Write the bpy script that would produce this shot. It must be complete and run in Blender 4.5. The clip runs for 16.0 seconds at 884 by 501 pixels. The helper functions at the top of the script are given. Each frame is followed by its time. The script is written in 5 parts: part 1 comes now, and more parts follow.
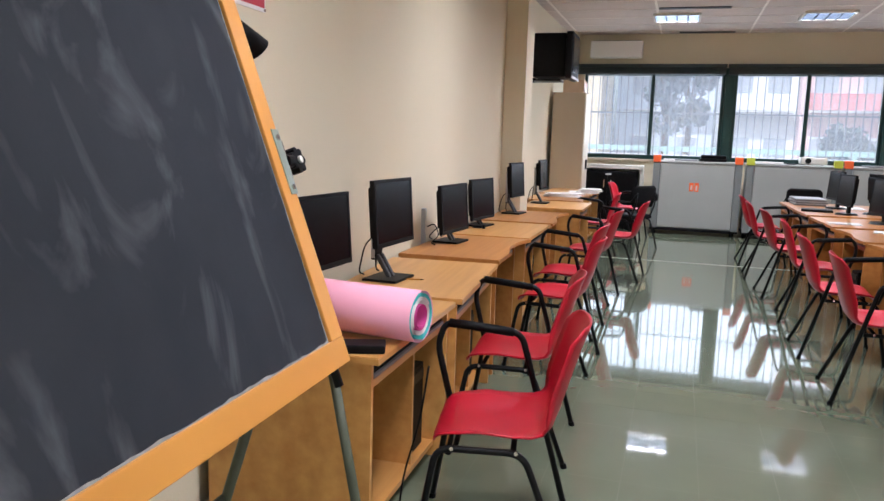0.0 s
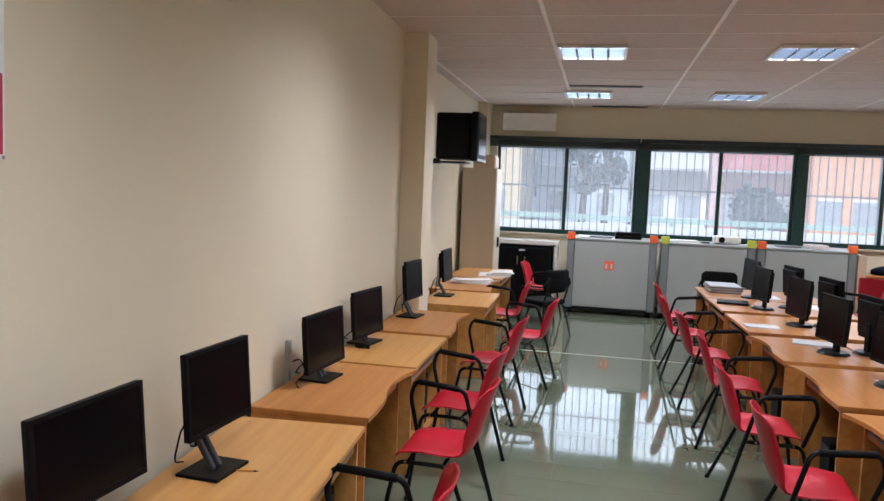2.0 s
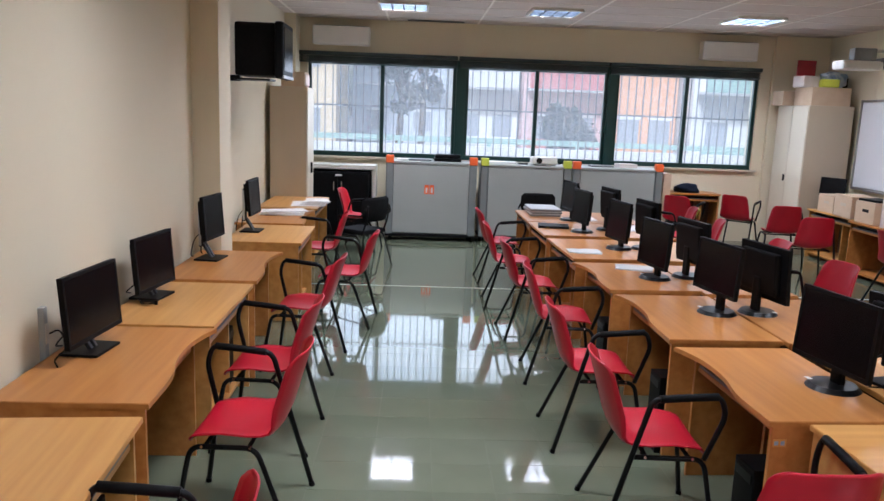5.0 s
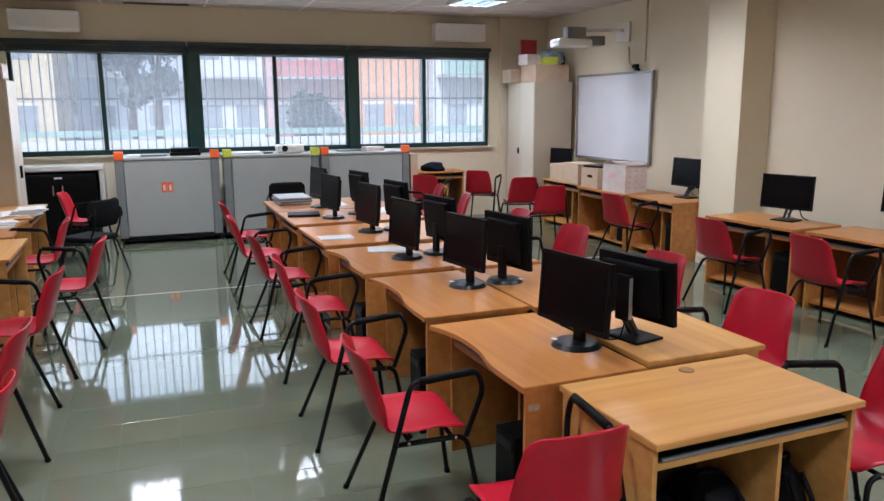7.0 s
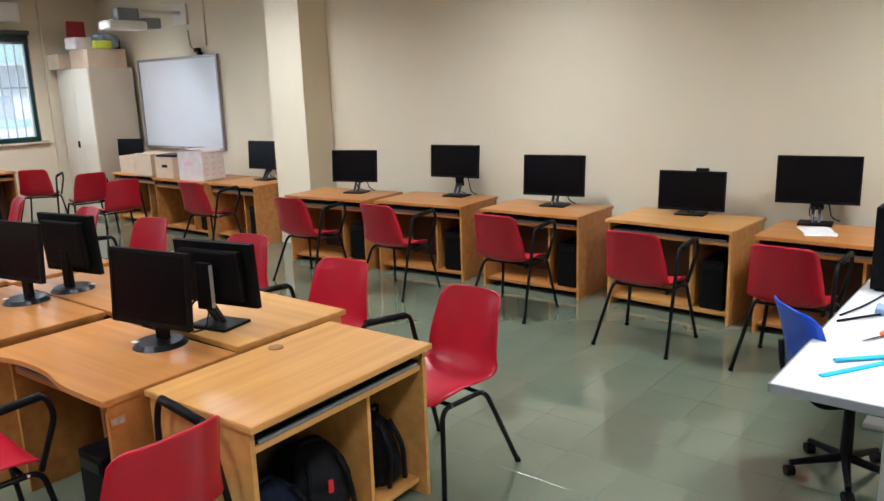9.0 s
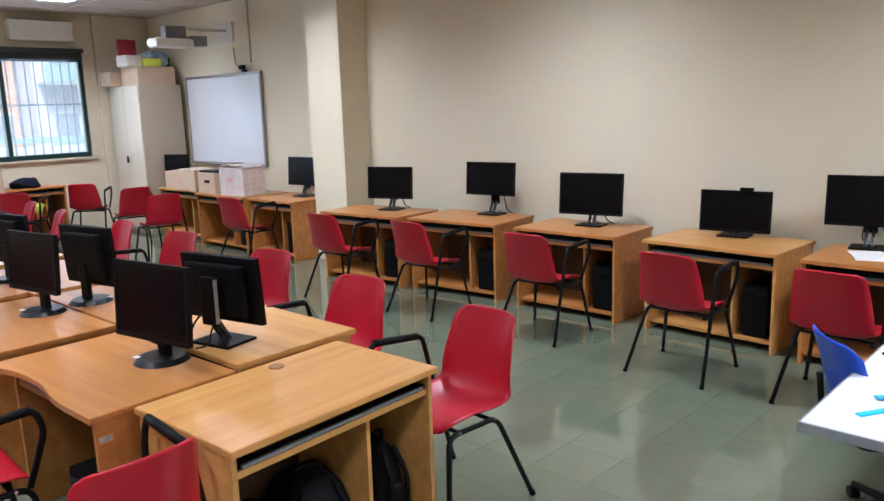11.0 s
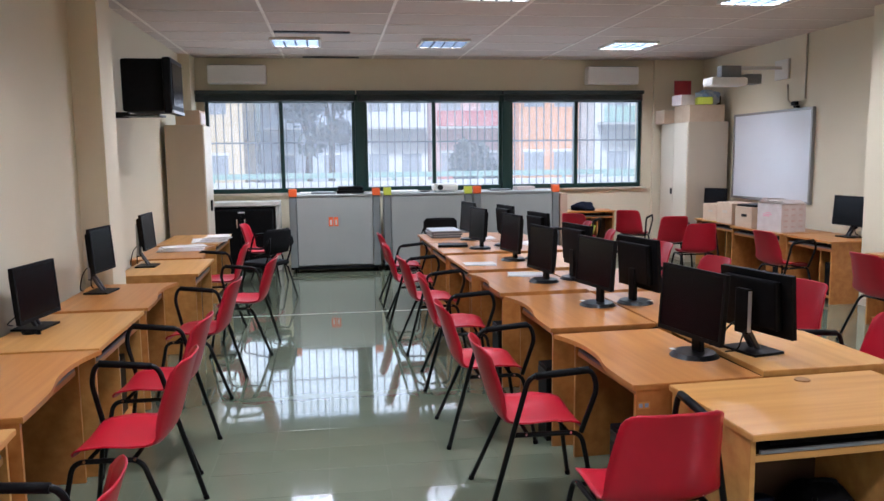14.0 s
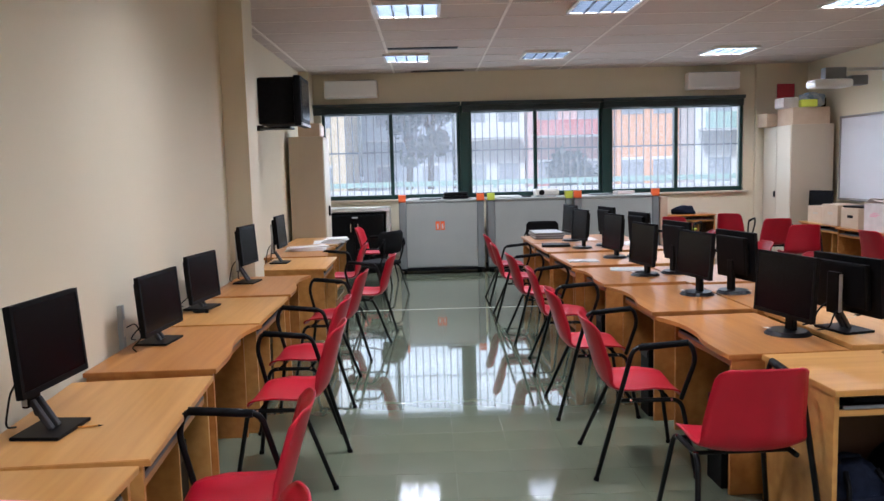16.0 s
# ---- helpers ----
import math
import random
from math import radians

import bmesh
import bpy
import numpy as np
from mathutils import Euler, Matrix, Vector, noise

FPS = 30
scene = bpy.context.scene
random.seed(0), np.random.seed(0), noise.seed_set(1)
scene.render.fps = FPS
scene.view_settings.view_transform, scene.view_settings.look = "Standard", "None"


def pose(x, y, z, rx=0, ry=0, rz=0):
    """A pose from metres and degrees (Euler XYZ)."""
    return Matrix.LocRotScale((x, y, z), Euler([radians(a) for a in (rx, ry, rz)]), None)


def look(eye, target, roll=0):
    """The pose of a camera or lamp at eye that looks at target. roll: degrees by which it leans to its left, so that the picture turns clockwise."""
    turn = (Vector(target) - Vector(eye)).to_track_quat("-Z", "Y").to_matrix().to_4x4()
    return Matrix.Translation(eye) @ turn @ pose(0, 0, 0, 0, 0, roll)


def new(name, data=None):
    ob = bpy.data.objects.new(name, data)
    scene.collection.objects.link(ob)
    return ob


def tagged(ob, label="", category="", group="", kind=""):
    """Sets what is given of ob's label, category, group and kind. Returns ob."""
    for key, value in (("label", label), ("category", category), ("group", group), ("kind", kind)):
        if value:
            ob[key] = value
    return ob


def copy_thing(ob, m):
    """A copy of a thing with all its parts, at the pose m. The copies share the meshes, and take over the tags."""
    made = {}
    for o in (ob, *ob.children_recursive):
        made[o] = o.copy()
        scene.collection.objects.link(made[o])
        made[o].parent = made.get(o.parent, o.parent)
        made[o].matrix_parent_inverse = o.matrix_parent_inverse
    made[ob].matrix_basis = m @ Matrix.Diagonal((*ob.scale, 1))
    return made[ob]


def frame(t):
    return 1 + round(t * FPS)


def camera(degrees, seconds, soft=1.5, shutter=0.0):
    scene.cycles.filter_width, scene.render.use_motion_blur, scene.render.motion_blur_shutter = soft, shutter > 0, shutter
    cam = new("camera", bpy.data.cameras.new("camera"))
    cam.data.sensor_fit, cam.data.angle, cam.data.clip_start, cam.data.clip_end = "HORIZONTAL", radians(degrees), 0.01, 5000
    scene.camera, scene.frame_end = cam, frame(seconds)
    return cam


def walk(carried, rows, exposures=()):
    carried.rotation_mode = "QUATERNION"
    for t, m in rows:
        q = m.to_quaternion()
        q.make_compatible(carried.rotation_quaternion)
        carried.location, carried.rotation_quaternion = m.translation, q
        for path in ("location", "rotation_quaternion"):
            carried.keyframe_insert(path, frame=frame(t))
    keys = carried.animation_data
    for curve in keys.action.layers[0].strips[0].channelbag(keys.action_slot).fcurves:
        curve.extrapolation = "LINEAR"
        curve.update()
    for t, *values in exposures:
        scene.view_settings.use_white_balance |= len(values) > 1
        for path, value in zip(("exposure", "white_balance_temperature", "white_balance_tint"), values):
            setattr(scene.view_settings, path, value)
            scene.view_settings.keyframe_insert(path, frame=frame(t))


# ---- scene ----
cam = camera(60.3, 16.0)
PATH = [
    (0, (-0.102, -1.172, 1.48), (-0.683, 0.719, 1.187), 1.7),
    (0.5, (-0.103, -0.881, 1.618), (-0.755, 0.992, 1.362), 1.8),
    (1, (-0.084, -0.683, 1.736), (-0.718, 1.2, 1.508), -0.6),
    (1.5, (-0.057, -0.443, 1.863), (-0.565, 1.482, 1.669), 0.7),
    (2, (-0.023, -0.283, 1.932), (-0.427, 1.669, 1.766), 2.3),
    (2.5, (-0.055, -0.118, 1.972), (-0.383, 1.845, 1.779), 2.6),
    (3, (-0.086, 0.001, 2.02), (-0.361, 1.971, 1.807), 2.1),
    (5.5, (-0.035, 0.483, 1.938), (0.167, 2.433, 1.543), 2.0),
    (6, (0.006, 0.566, 1.926), (0.349, 2.491, 1.506), 1.5),
    (6.5, (0.045, 0.58, 1.92), (0.535, 2.477, 1.519), 0.9),
    (7, (0.082, 0.605, 1.912), (0.759, 2.45, 1.537), -0.3),
    (7.5, (0.107, 0.628, 1.906), (1.055, 2.349, 1.528), -1.9),
    (8, (0.124, 0.613, 1.908), (1.302, 2.173, 1.484), -2.9),
    (8.5, (0.153, 0.597, 1.903), (1.503, 2.001, 1.45), -3.2),
    (8.7, (0.159, 0.605, 1.895), (1.579, 1.939, 1.444), -2.5),
    (9.75, (0.335, 0.57, 1.865), (1.99, 1.75, 1.46), -2.2),
    (10.8, (0.444, 0.532, 1.843), (1.932, 1.818, 1.481), -1.7),
    (11, (0.44, 0.565, 1.836), (1.864, 1.919, 1.461), -1.8),
    (11.5, (0.424, 0.628, 1.862), (1.5, 2.276, 1.506), -1.4),
    (12, (0.424, 0.644, 1.866), (1.125, 2.496, 1.582), -3.2),
    (12.5, (0.378, 0.556, 1.857), (0.905, 2.469, 1.61), -4.1),
    (13, (0.261, 0.427, 1.809), (0.679, 2.365, 1.551), -4.2),
    (13.5, (0.194, 0.305, 1.785), (0.566, 2.254, 1.534), -2.2),
    (14, (0.141, 0.187, 1.766), (0.421, 2.153, 1.522), -0.7),
    (14.5, (0.057, -0.021, 1.735), (0.285, 1.948, 1.47), -0.6),
    (15, (0.013, -0.228, 1.712), (0.203, 1.747, 1.457), 0.4),
    (15.5, (0.012, -0.316, 1.687), (0.111, 1.667, 1.452), 0.1),
    (16, (-0.039, -0.379, 1.703), (-0.007, 1.609, 1.492), -1.5),
]
EXPOSURE = [(0, 0.08, 5700, 14), (1, 0.0, 5800, 14), (2, -0.2, 5700, 12), (3, -0.25, 5500, 11), (5.5, -0.22, 5550, 13), (7, -0.25, 5550, 12), (8, -0.06, 5600, 8), (8.5, 0.03, 5600, 7), (9.75, 0.08, 5650, 6), (11, 0.04, 5350, 10), (11.5, -0.03, 5200, 13), (12, -0.16, 5100, 17), (12.5, -0.18, 5250, 16), (13, -0.2, 5400, 14), (14.5, -0.2, 5500, 13), (16, -0.22, 5550, 13)]
walk(cam, [(t, look(eye, target, roll)) for t, eye, target, roll in PATH], EXPOSURE)

# ---- light ----
world = bpy.data.worlds.new("world")
scene.world = world
world.use_nodes = True
_n = world.node_tree.nodes
_sky = _n.new("ShaderNodeTexSky")
_sky.sky_type, _sky.sun_disc = "NISHITA", False
_sky.sun_elevation, _sky.sun_rotation = radians(50), radians(202)
_sky.air_density, _sky.dust_density = 1.2, 4.0
_n["Background"].inputs["Strength"].default_value = 0.15
world.node_tree.links.new(_sky.outputs[0], _n["Background"].inputs[0])
_sun = bpy.data.lights.new("sun", "SUN")
_sun.energy, _sun.angle, _sun.color = 5.0, radians(8), (1, 0.97, 0.93)
new("sun", _sun).matrix_world = look((-8, -20, 26), (0, 0, 0))


def area(name, m, sx, sy, watts, colour, spread=180):
    d = bpy.data.lights.new(name, "AREA")
    d.shape, d.size, d.size_y, d.energy, d.color = "RECTANGLE", sx, sy, watts, colour
    ob = new(name, d)
    ob.matrix_world = m
    d.spread = radians(spread)
    return ob


# ---- materials ----
def mat(name, base, rough=0.5, metal=0.0, second=None, scale=8.0, amount=0.5, bump=0.0, bump_scale=120.0, stretch=(1, 1, 1), coat=0.0, emit=0.0, rand=0.0, spec=0.5, rough_var=0.0):
    m = bpy.data.materials.new(name)
    m.use_nodes = True
    nt = m.node_tree
    b = nt.nodes["Principled BSDF"]
    b.inputs["Base Color"].default_value = (*base, 1)
    b.inputs["Roughness"].default_value = rough
    b.inputs["Metallic"].default_value = metal
    b.inputs["Specular IOR Level"].default_value = spec
    b.inputs["Coat Weight"].default_value = coat
    b.inputs["Coat Roughness"].default_value = 0.1
    tc = nt.nodes.new("ShaderNodeTexCoord")
    mp = nt.nodes.new("ShaderNodeMapping")
    mp.inputs["Scale"].default_value = stretch
    nt.links.new(tc.outputs["Object"], mp.inputs["Vector"])
    if second or rough_var:
        nz = nt.nodes.new("ShaderNodeTexNoise")
        nz.inputs["Scale"].default_value, nz.inputs["Detail"].default_value = scale, 6
        nt.links.new(mp.outputs[0], nz.inputs["Vector"])
    if second:
        rp = nt.nodes.new("ShaderNodeValToRGB")
        rp.color_ramp.elements[0].position, rp.color_ramp.elements[1].position = 0.5 - amount / 2, 0.5 + amount / 2
        rp.color_ramp.elements[0].color, rp.color_ramp.elements[1].color = (*base, 1), (*second, 1)
        nt.links.new(nz.outputs["Fac"], rp.inputs["Fac"])
        out = rp.outputs["Color"]
        if rand:
            oi = nt.nodes.new("ShaderNodeObjectInfo")
            hs = nt.nodes.new("ShaderNodeHueSaturation")
            mr = nt.nodes.new("ShaderNodeMapRange")
            mr.inputs["To Min"].default_value, mr.inputs["To Max"].default_value = 1 - rand, 1 + rand
            nt.links.new(oi.outputs["Random"], mr.inputs["Value"])
            nt.links.new(mr.outputs[0], hs.inputs["Value"])
            nt.links.new(out, hs.inputs["Color"])
            out = hs.outputs["Color"]
        nt.links.new(out, b.inputs["Base Color"])
    if rough_var:
        rr = nt.nodes.new("ShaderNodeMapRange")
        rr.inputs["To Min"].default_value, rr.inputs["To Max"].default_value = max(0.02, rough - rough_var), rough + rough_var
        nt.links.new(nz.outputs["Fac"], rr.inputs["Value"])
        nt.links.new(rr.outputs[0], b.inputs["Roughness"])
    if bump:
        n2 = nt.nodes.new("ShaderNodeTexNoise")
        n2.inputs["Scale"].default_value, n2.inputs["Detail"].default_value = bump_scale, 4
        nt.links.new(mp.outputs[0], n2.inputs["Vector"])
        bp = nt.nodes.new("ShaderNodeBump")
        bp.inputs["Strength"].default_value, bp.inputs["Distance"].default_value = bump, 0.01
        nt.links.new(n2.outputs["Fac"], bp.inputs["Height"])
        nt.links.new(bp.outputs[0], b.inputs["Normal"])
    if emit:
        b.inputs["Emission Color"].default_value = (*base, 1)
        b.inputs["Emission Strength"].default_value = emit
    return m


def wood(name, a, b, scale, rough=0.33):
    """Printed wood grain along local x."""
    m = mat(name, a, rough, second=b, scale=scale, amount=0.42, stretch=(0.10, 1.5, 1.5), bump=0.03, bump_scale=300, rand=0.05)
    return m


WALL = mat("wall_paint", (0.73, 0.665, 0.50), 0.75, second=(0.695, 0.625, 0.46), scale=0.9, amount=0.7, bump=0.08, bump_scale=90)
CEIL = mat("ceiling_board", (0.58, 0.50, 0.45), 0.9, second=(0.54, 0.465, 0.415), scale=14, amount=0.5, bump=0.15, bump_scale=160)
CEILBAR = mat("ceiling_bar", (0.78, 0.71, 0.63), 0.5, second=(0.74, 0.67, 0.59), scale=3)
TILE = mat("floor_tile", (0.118, 0.138, 0.092), 0.035, second=(0.142, 0.163, 0.111), scale=2.2, amount=0.6, rand=0.012, rough_var=0.02, spec=0.6, coat=0.35, bump=0.004, bump_scale=7)
GROUT = mat("grout", (0.21, 0.23, 0.175), 0.2, second=(0.125, 0.145, 0.10), scale=1.6, amount=0.35)
OAK = wood("oak_laminate", (0.52, 0.235, 0.062), (0.37, 0.142, 0.032), 9)
OAKL = wood("light_oak_laminate", (0.62, 0.335, 0.10), (0.46, 0.215, 0.053), 9)
EDGE = mat("oak_edge", (0.30, 0.15, 0.055), 0.5, second=(0.24, 0.115, 0.04), scale=20)
# Desk backs: a brown darkened to carry the shade under the desks.
SHADED_BACK = mat("shaded_brown_back", (0.10, 0.05, 0.026), 0.7, second=(0.075, 0.036, 0.018), scale=6, bump=0.05)
RED = mat("red_plastic", (0.45, 0.005, 0.022), 0.36, second=(0.36, 0.004, 0.017), scale=5, amount=0.6, bump=0.02, bump_scale=400, rand=0.10, spec=0.4)
BLACKM = mat("black_painted_steel", (0.005, 0.005, 0.006), 0.38, second=(0.009, 0.009, 0.009), scale=30, spec=0.14)
BLACKP = mat("black_plastic", (0.004, 0.004, 0.0045), 0.45, second=(0.007, 0.007, 0.0075), scale=25, bump=0.02, bump_scale=500, spec=0.09)
GLOSSP = mat("glossy_black_plastic", (0.005, 0.005, 0.006), 0.33, second=(0.008, 0.008, 0.009), scale=20, spec=0.2)
SCREEN = mat("dark_screen", (0.003, 0.003, 0.004), 0.24, spec=0.16)
GREYP = mat("grey_plastic", (0.20, 0.21, 0.22), 0.45, second=(0.17, 0.18, 0.19), scale=20)
SILVER = mat("silver_plastic", (0.45, 0.46, 0.47), 0.35, metal=0.4)
CARTG = mat("grey_steel_paint", (0.37, 0.39, 0.37), 0.45, second=(0.33, 0.35, 0.335), scale=3, amount=0.7)
CARTD = mat("cart_corner_grey", (0.20, 0.22, 0.22), 0.5, second=(0.17, 0.185, 0.185), scale=6)
GREEN = mat("dark_green_frame", (0.005, 0.032, 0.028), 0.35, second=(0.008, 0.043, 0.037), scale=12)
BARG = mat("window_bar_paint", (0.22, 0.24, 0.26), 0.5, second=(0.17, 0.19, 0.21), scale=10)
WHITEP = mat("white_plastic", (0.74, 0.72, 0.66), 0.4, second=(0.69, 0.67, 0.61), scale=4)
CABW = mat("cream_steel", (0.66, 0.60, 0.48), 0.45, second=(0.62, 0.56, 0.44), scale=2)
CARD = mat("cardboard", (0.58, 0.45, 0.32), 0.85, second=(0.51, 0.38, 0.26), scale=7, bump=0.05)
PINKP = mat("pale_pink_print", (0.58, 0.42, 0.38), 0.75, second=(0.64, 0.52, 0.48), scale=40)
CARDW = mat("white_cardboard", (0.72, 0.66, 0.63), 0.75, second=(0.58, 0.50, 0.47), scale=9, amount=0.6, bump=0.05)
BOARDW = mat("white_board", (0.72, 0.74, 0.78), 0.22, second=(0.68, 0.70, 0.75), scale=1.5, amount=0.8)
GREYM = mat("anodised_frame", (0.32, 0.31, 0.30), 0.4, metal=0.7)
PAPER = mat("paper", (0.84, 0.83, 0.81), 0.7, second=(0.79, 0.785, 0.78), scale=10)
ORANGE = mat("orange_tape", (0.85, 0.14, 0.03), 0.5)
YELLOW = mat("yellow_green_tape", (0.55, 0.62, 0.06), 0.5)
ACW = mat("white_appliance_plastic", (0.82, 0.82, 0.80), 0.35, second=(0.77, 0.77, 0.75), scale=3)
BLADE = mat("louvre_blade", (0.030, 0.042, 0.060), 0.5, second=(0.026, 0.037, 0.053), scale=20, spec=0.2)
DARKM = mat("dark_stand_metal", (0.05, 0.05, 0.055), 0.35, metal=0.3, second=(0.04, 0.04, 0.045), scale=15)
WALLTRIM = mat("trim_paint", (0.62, 0.56, 0.45), 0.5, second=(0.57, 0.51, 0.41), scale=5)
LAMP = mat("lamp_diffuser", (0.70, 0.85, 1.0), 0.4, emit=1.5)
STEEL = mat("bright_steel", (0.6, 0.6, 0.6), 0.25, metal=1.0)


LAMPW, DAYW = {-0.3: 92, 1.75: 41, 4.5: 120}, 110
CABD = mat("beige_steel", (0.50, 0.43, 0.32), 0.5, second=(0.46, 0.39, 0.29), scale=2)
BLINDM = mat("blind_rail_metal", (0.02, 0.035, 0.033), 0.45, second=(0.028, 0.043, 0.04), scale=8)
BLINDS = mat("blind_slat", (0.035, 0.05, 0.05), 0.45, second=(0.05, 0.065, 0.065), scale=8)
REDF = mat("signal_red", (0.55, 0.02, 0.03), 0.35, second=(0.48, 0.015, 0.025), scale=6)
REDS = mat("sign_red", (0.50, 0.025, 0.05), 0.4, second=(0.45, 0.02, 0.045), scale=6)
BLUEB = mat("blue_plastic_bag", (0.16, 0.27, 0.46), 0.4, second=(0.46, 0.52, 0.58), scale=9, amount=0.3)
DRED = mat("dark_red_card", (0.30, 0.012, 0.02), 0.5, second=(0.22, 0.01, 0.016), scale=8)
SHEET = mat("thin_paper", (0.60, 0.61, 0.60), 0.6, second=(0.52, 0.53, 0.53), scale=12)
BLUEP = mat("blue_plastic", (0.01, 0.07, 0.55), 0.3, second=(0.01, 0.055, 0.45), scale=5)
CYAN = mat("cyan_plastic", (0.02, 0.45, 0.75), 0.4)
BAG = mat("dark_fabric", (0.006, 0.008, 0.016), 0.85, second=(0.012, 0.016, 0.032), scale=25, bump=0.3, bump_scale=60, spec=0.08)
FABRIC = mat("black_fabric", (0.008, 0.008, 0.009), 0.8, second=(0.013, 0.013, 0.014), scale=30, bump=0.1, bump_scale=200, spec=0.1)
WHITET = mat("white_laminate", (0.70, 0.71, 0.73), 0.35, second=(0.66, 0.67, 0.69), scale=3)
SLATE = mat("slate", (0.014, 0.0165, 0.022), 0.65, second=(0.027, 0.0295, 0.035), spec=0.15, scale=2.6, amount=0.5, stretch=(1, 1.2, 0.9), bump=0.02)
_nt = SLATE.node_tree
_b = _nt.nodes["Principled BSDF"]
_old = _b.inputs["Base Color"].links[0].from_socket
_w = _nt.nodes.new("ShaderNodeTexNoise")
_w.inputs["Scale"].default_value, _w.inputs["Detail"].default_value, _w.inputs["Distortion"].default_value = 1.9, 10, 2.0
_mp2 = _nt.nodes.new("ShaderNodeMapping")
_mp2.inputs["Scale"].default_value, _mp2.inputs["Rotation"].default_value = (1, 1.7, 0.8), (0.35, 0, 0)
_nt.links.new(_nt.nodes["Texture Coordinate"].outputs["Object"], _mp2.inputs["Vector"]), _nt.links.new(_mp2.outputs[0], _w.inputs["Vector"])
_rp = _nt.nodes.new("ShaderNodeValToRGB")
_rp.color_ramp.elements[0].position, _rp.color_ramp.elements[1].position = 0.54, 0.88
_mix = _nt.nodes.new("ShaderNodeMixRGB")
_mix.inputs["Color2"].default_value = (0.13, 0.136, 0.145, 1)
_nt.links.new(_w.outputs["Fac"], _rp.inputs["Fac"]), _nt.links.new(_rp.outputs["Color"], _mix.inputs["Fac"])
_nt.links.new(_old, _mix.inputs["Color1"]), _nt.links.new(_mix.outputs["Color"], _b.inputs["Base Color"])
GALV = mat("galvanised_steel", (0.36, 0.42, 0.38), 0.4, metal=0.6, second=(0.28, 0.34, 0.30), scale=25)
CHALK = mat("chalk_dust", (0.30, 0.30, 0.28), 0.95, second=(0.16, 0.165, 0.165), scale=30, amount=0.6)
PINE = mat("orange_varnished_pine", (0.58, 0.27, 0.05), 0.4, second=(0.50, 0.21, 0.035), scale=7, amount=0.6, stretch=(1, 0.25, 0.25), bump=0.03)
OLIVE = mat("olive_painted_steel", (0.07, 0.08, 0.055), 0.45, second=(0.09, 0.10, 0.07), scale=14)
PINK = mat("pink_card", (0.78, 0.36, 0.46), 0.7, second=(0.74, 0.32, 0.42), scale=4)
TEAL = mat("teal_card", (0.05, 0.38, 0.38), 0.7)
MAGENTA = mat("magenta_card", (0.45, 0.03, 0.2), 0.7)
STRIP = mat("joint_strip", (0.45, 0.45, 0.40), 0.4, second=(0.38, 0.38, 0.34), scale=20)
ASPH = mat("asphalt", (0.09, 0.09, 0.09), 0.9, second=(0.13, 0.13, 0.12), scale=2)
RENDERW = mat("white_render", (0.78, 0.78, 0.76), 0.8, second=(0.70, 0.71, 0.70), scale=1.2)
RAILG = mat("pale_green_paint", (0.38, 0.55, 0.48), 0.6, second=(0.33, 0.5, 0.44), scale=3)
FAC_Y = mat("yellow_render", (0.75, 0.62, 0.42), 0.85, second=(0.68, 0.55, 0.36), scale=0.7)
FAC_B = mat("blue_grey_render", (0.55, 0.60, 0.66), 0.85, second=(0.48, 0.53, 0.6), scale=0.7)
FAC_W = mat("pale_render", (0.74, 0.74, 0.72), 0.85, second=(0.66, 0.67, 0.66), scale=0.7)
FAC_P = mat("pink_render", (0.68, 0.48, 0.45), 0.85, second=(0.6, 0.42, 0.4), scale=0.7)
FAC_R = mat("red_awning", (0.55, 0.16, 0.16), 0.8, second=(0.62, 0.3, 0.28), scale=0.6)
FAC_O = mat("orange_render", (0.78, 0.42, 0.24), 0.85, second=(0.72, 0.38, 0.2), scale=0.7)
FARGLASS = mat("far_window", (0.30, 0.33, 0.36), 0.3, second=(0.38, 0.41, 0.44), scale=0.8)
BARK = mat("bark", (0.10, 0.075, 0.05), 0.9, second=(0.06, 0.045, 0.03), scale=12)
# Leaf colour is lifted towards blue-grey to hold the haze outside.
LEAF = mat("leaves", (0.088, 0.12, 0.115), 0.6, second=(0.13, 0.16, 0.15), scale=2)


# ---- mesh helpers ----
def box(bm, x0, x1, y0, y1, z0, z1, bev=0.0, m=None):
    vs = bmesh.ops.create_cube(bm, size=1, matrix=Matrix.Translation(((x0 + x1) / 2, (y0 + y1) / 2, (z0 + z1) / 2)) @ Matrix.Diagonal((abs(x1 - x0), abs(y1 - y0), abs(z1 - z0), 1)))["verts"]
    if bev:
        es = list({e for v in vs for e in v.link_edges})
        r = bmesh.ops.bevel(bm, geom=es, offset=bev, segments=2, affect="EDGES", profile=0.6)
        vs = list({v for f in r["faces"] for v in f.verts} | {v for v in vs if v.is_valid})
    if m is not None:
        bmesh.ops.transform(bm, matrix=m, verts=vs)
    return vs


def cyl(bm, p, q, r, seg=12, r2=None):
    p, q = Vector(p), Vector(q)
    m = Matrix.Translation((p + q) / 2) @ (q - p).to_track_quat("Z", "Y").to_matrix().to_4x4()
    return bmesh.ops.create_cone(bm, cap_ends=True, segments=seg, radius1=r, radius2=r if r2 is None else r2, depth=(q - p).length, matrix=m)["verts"]


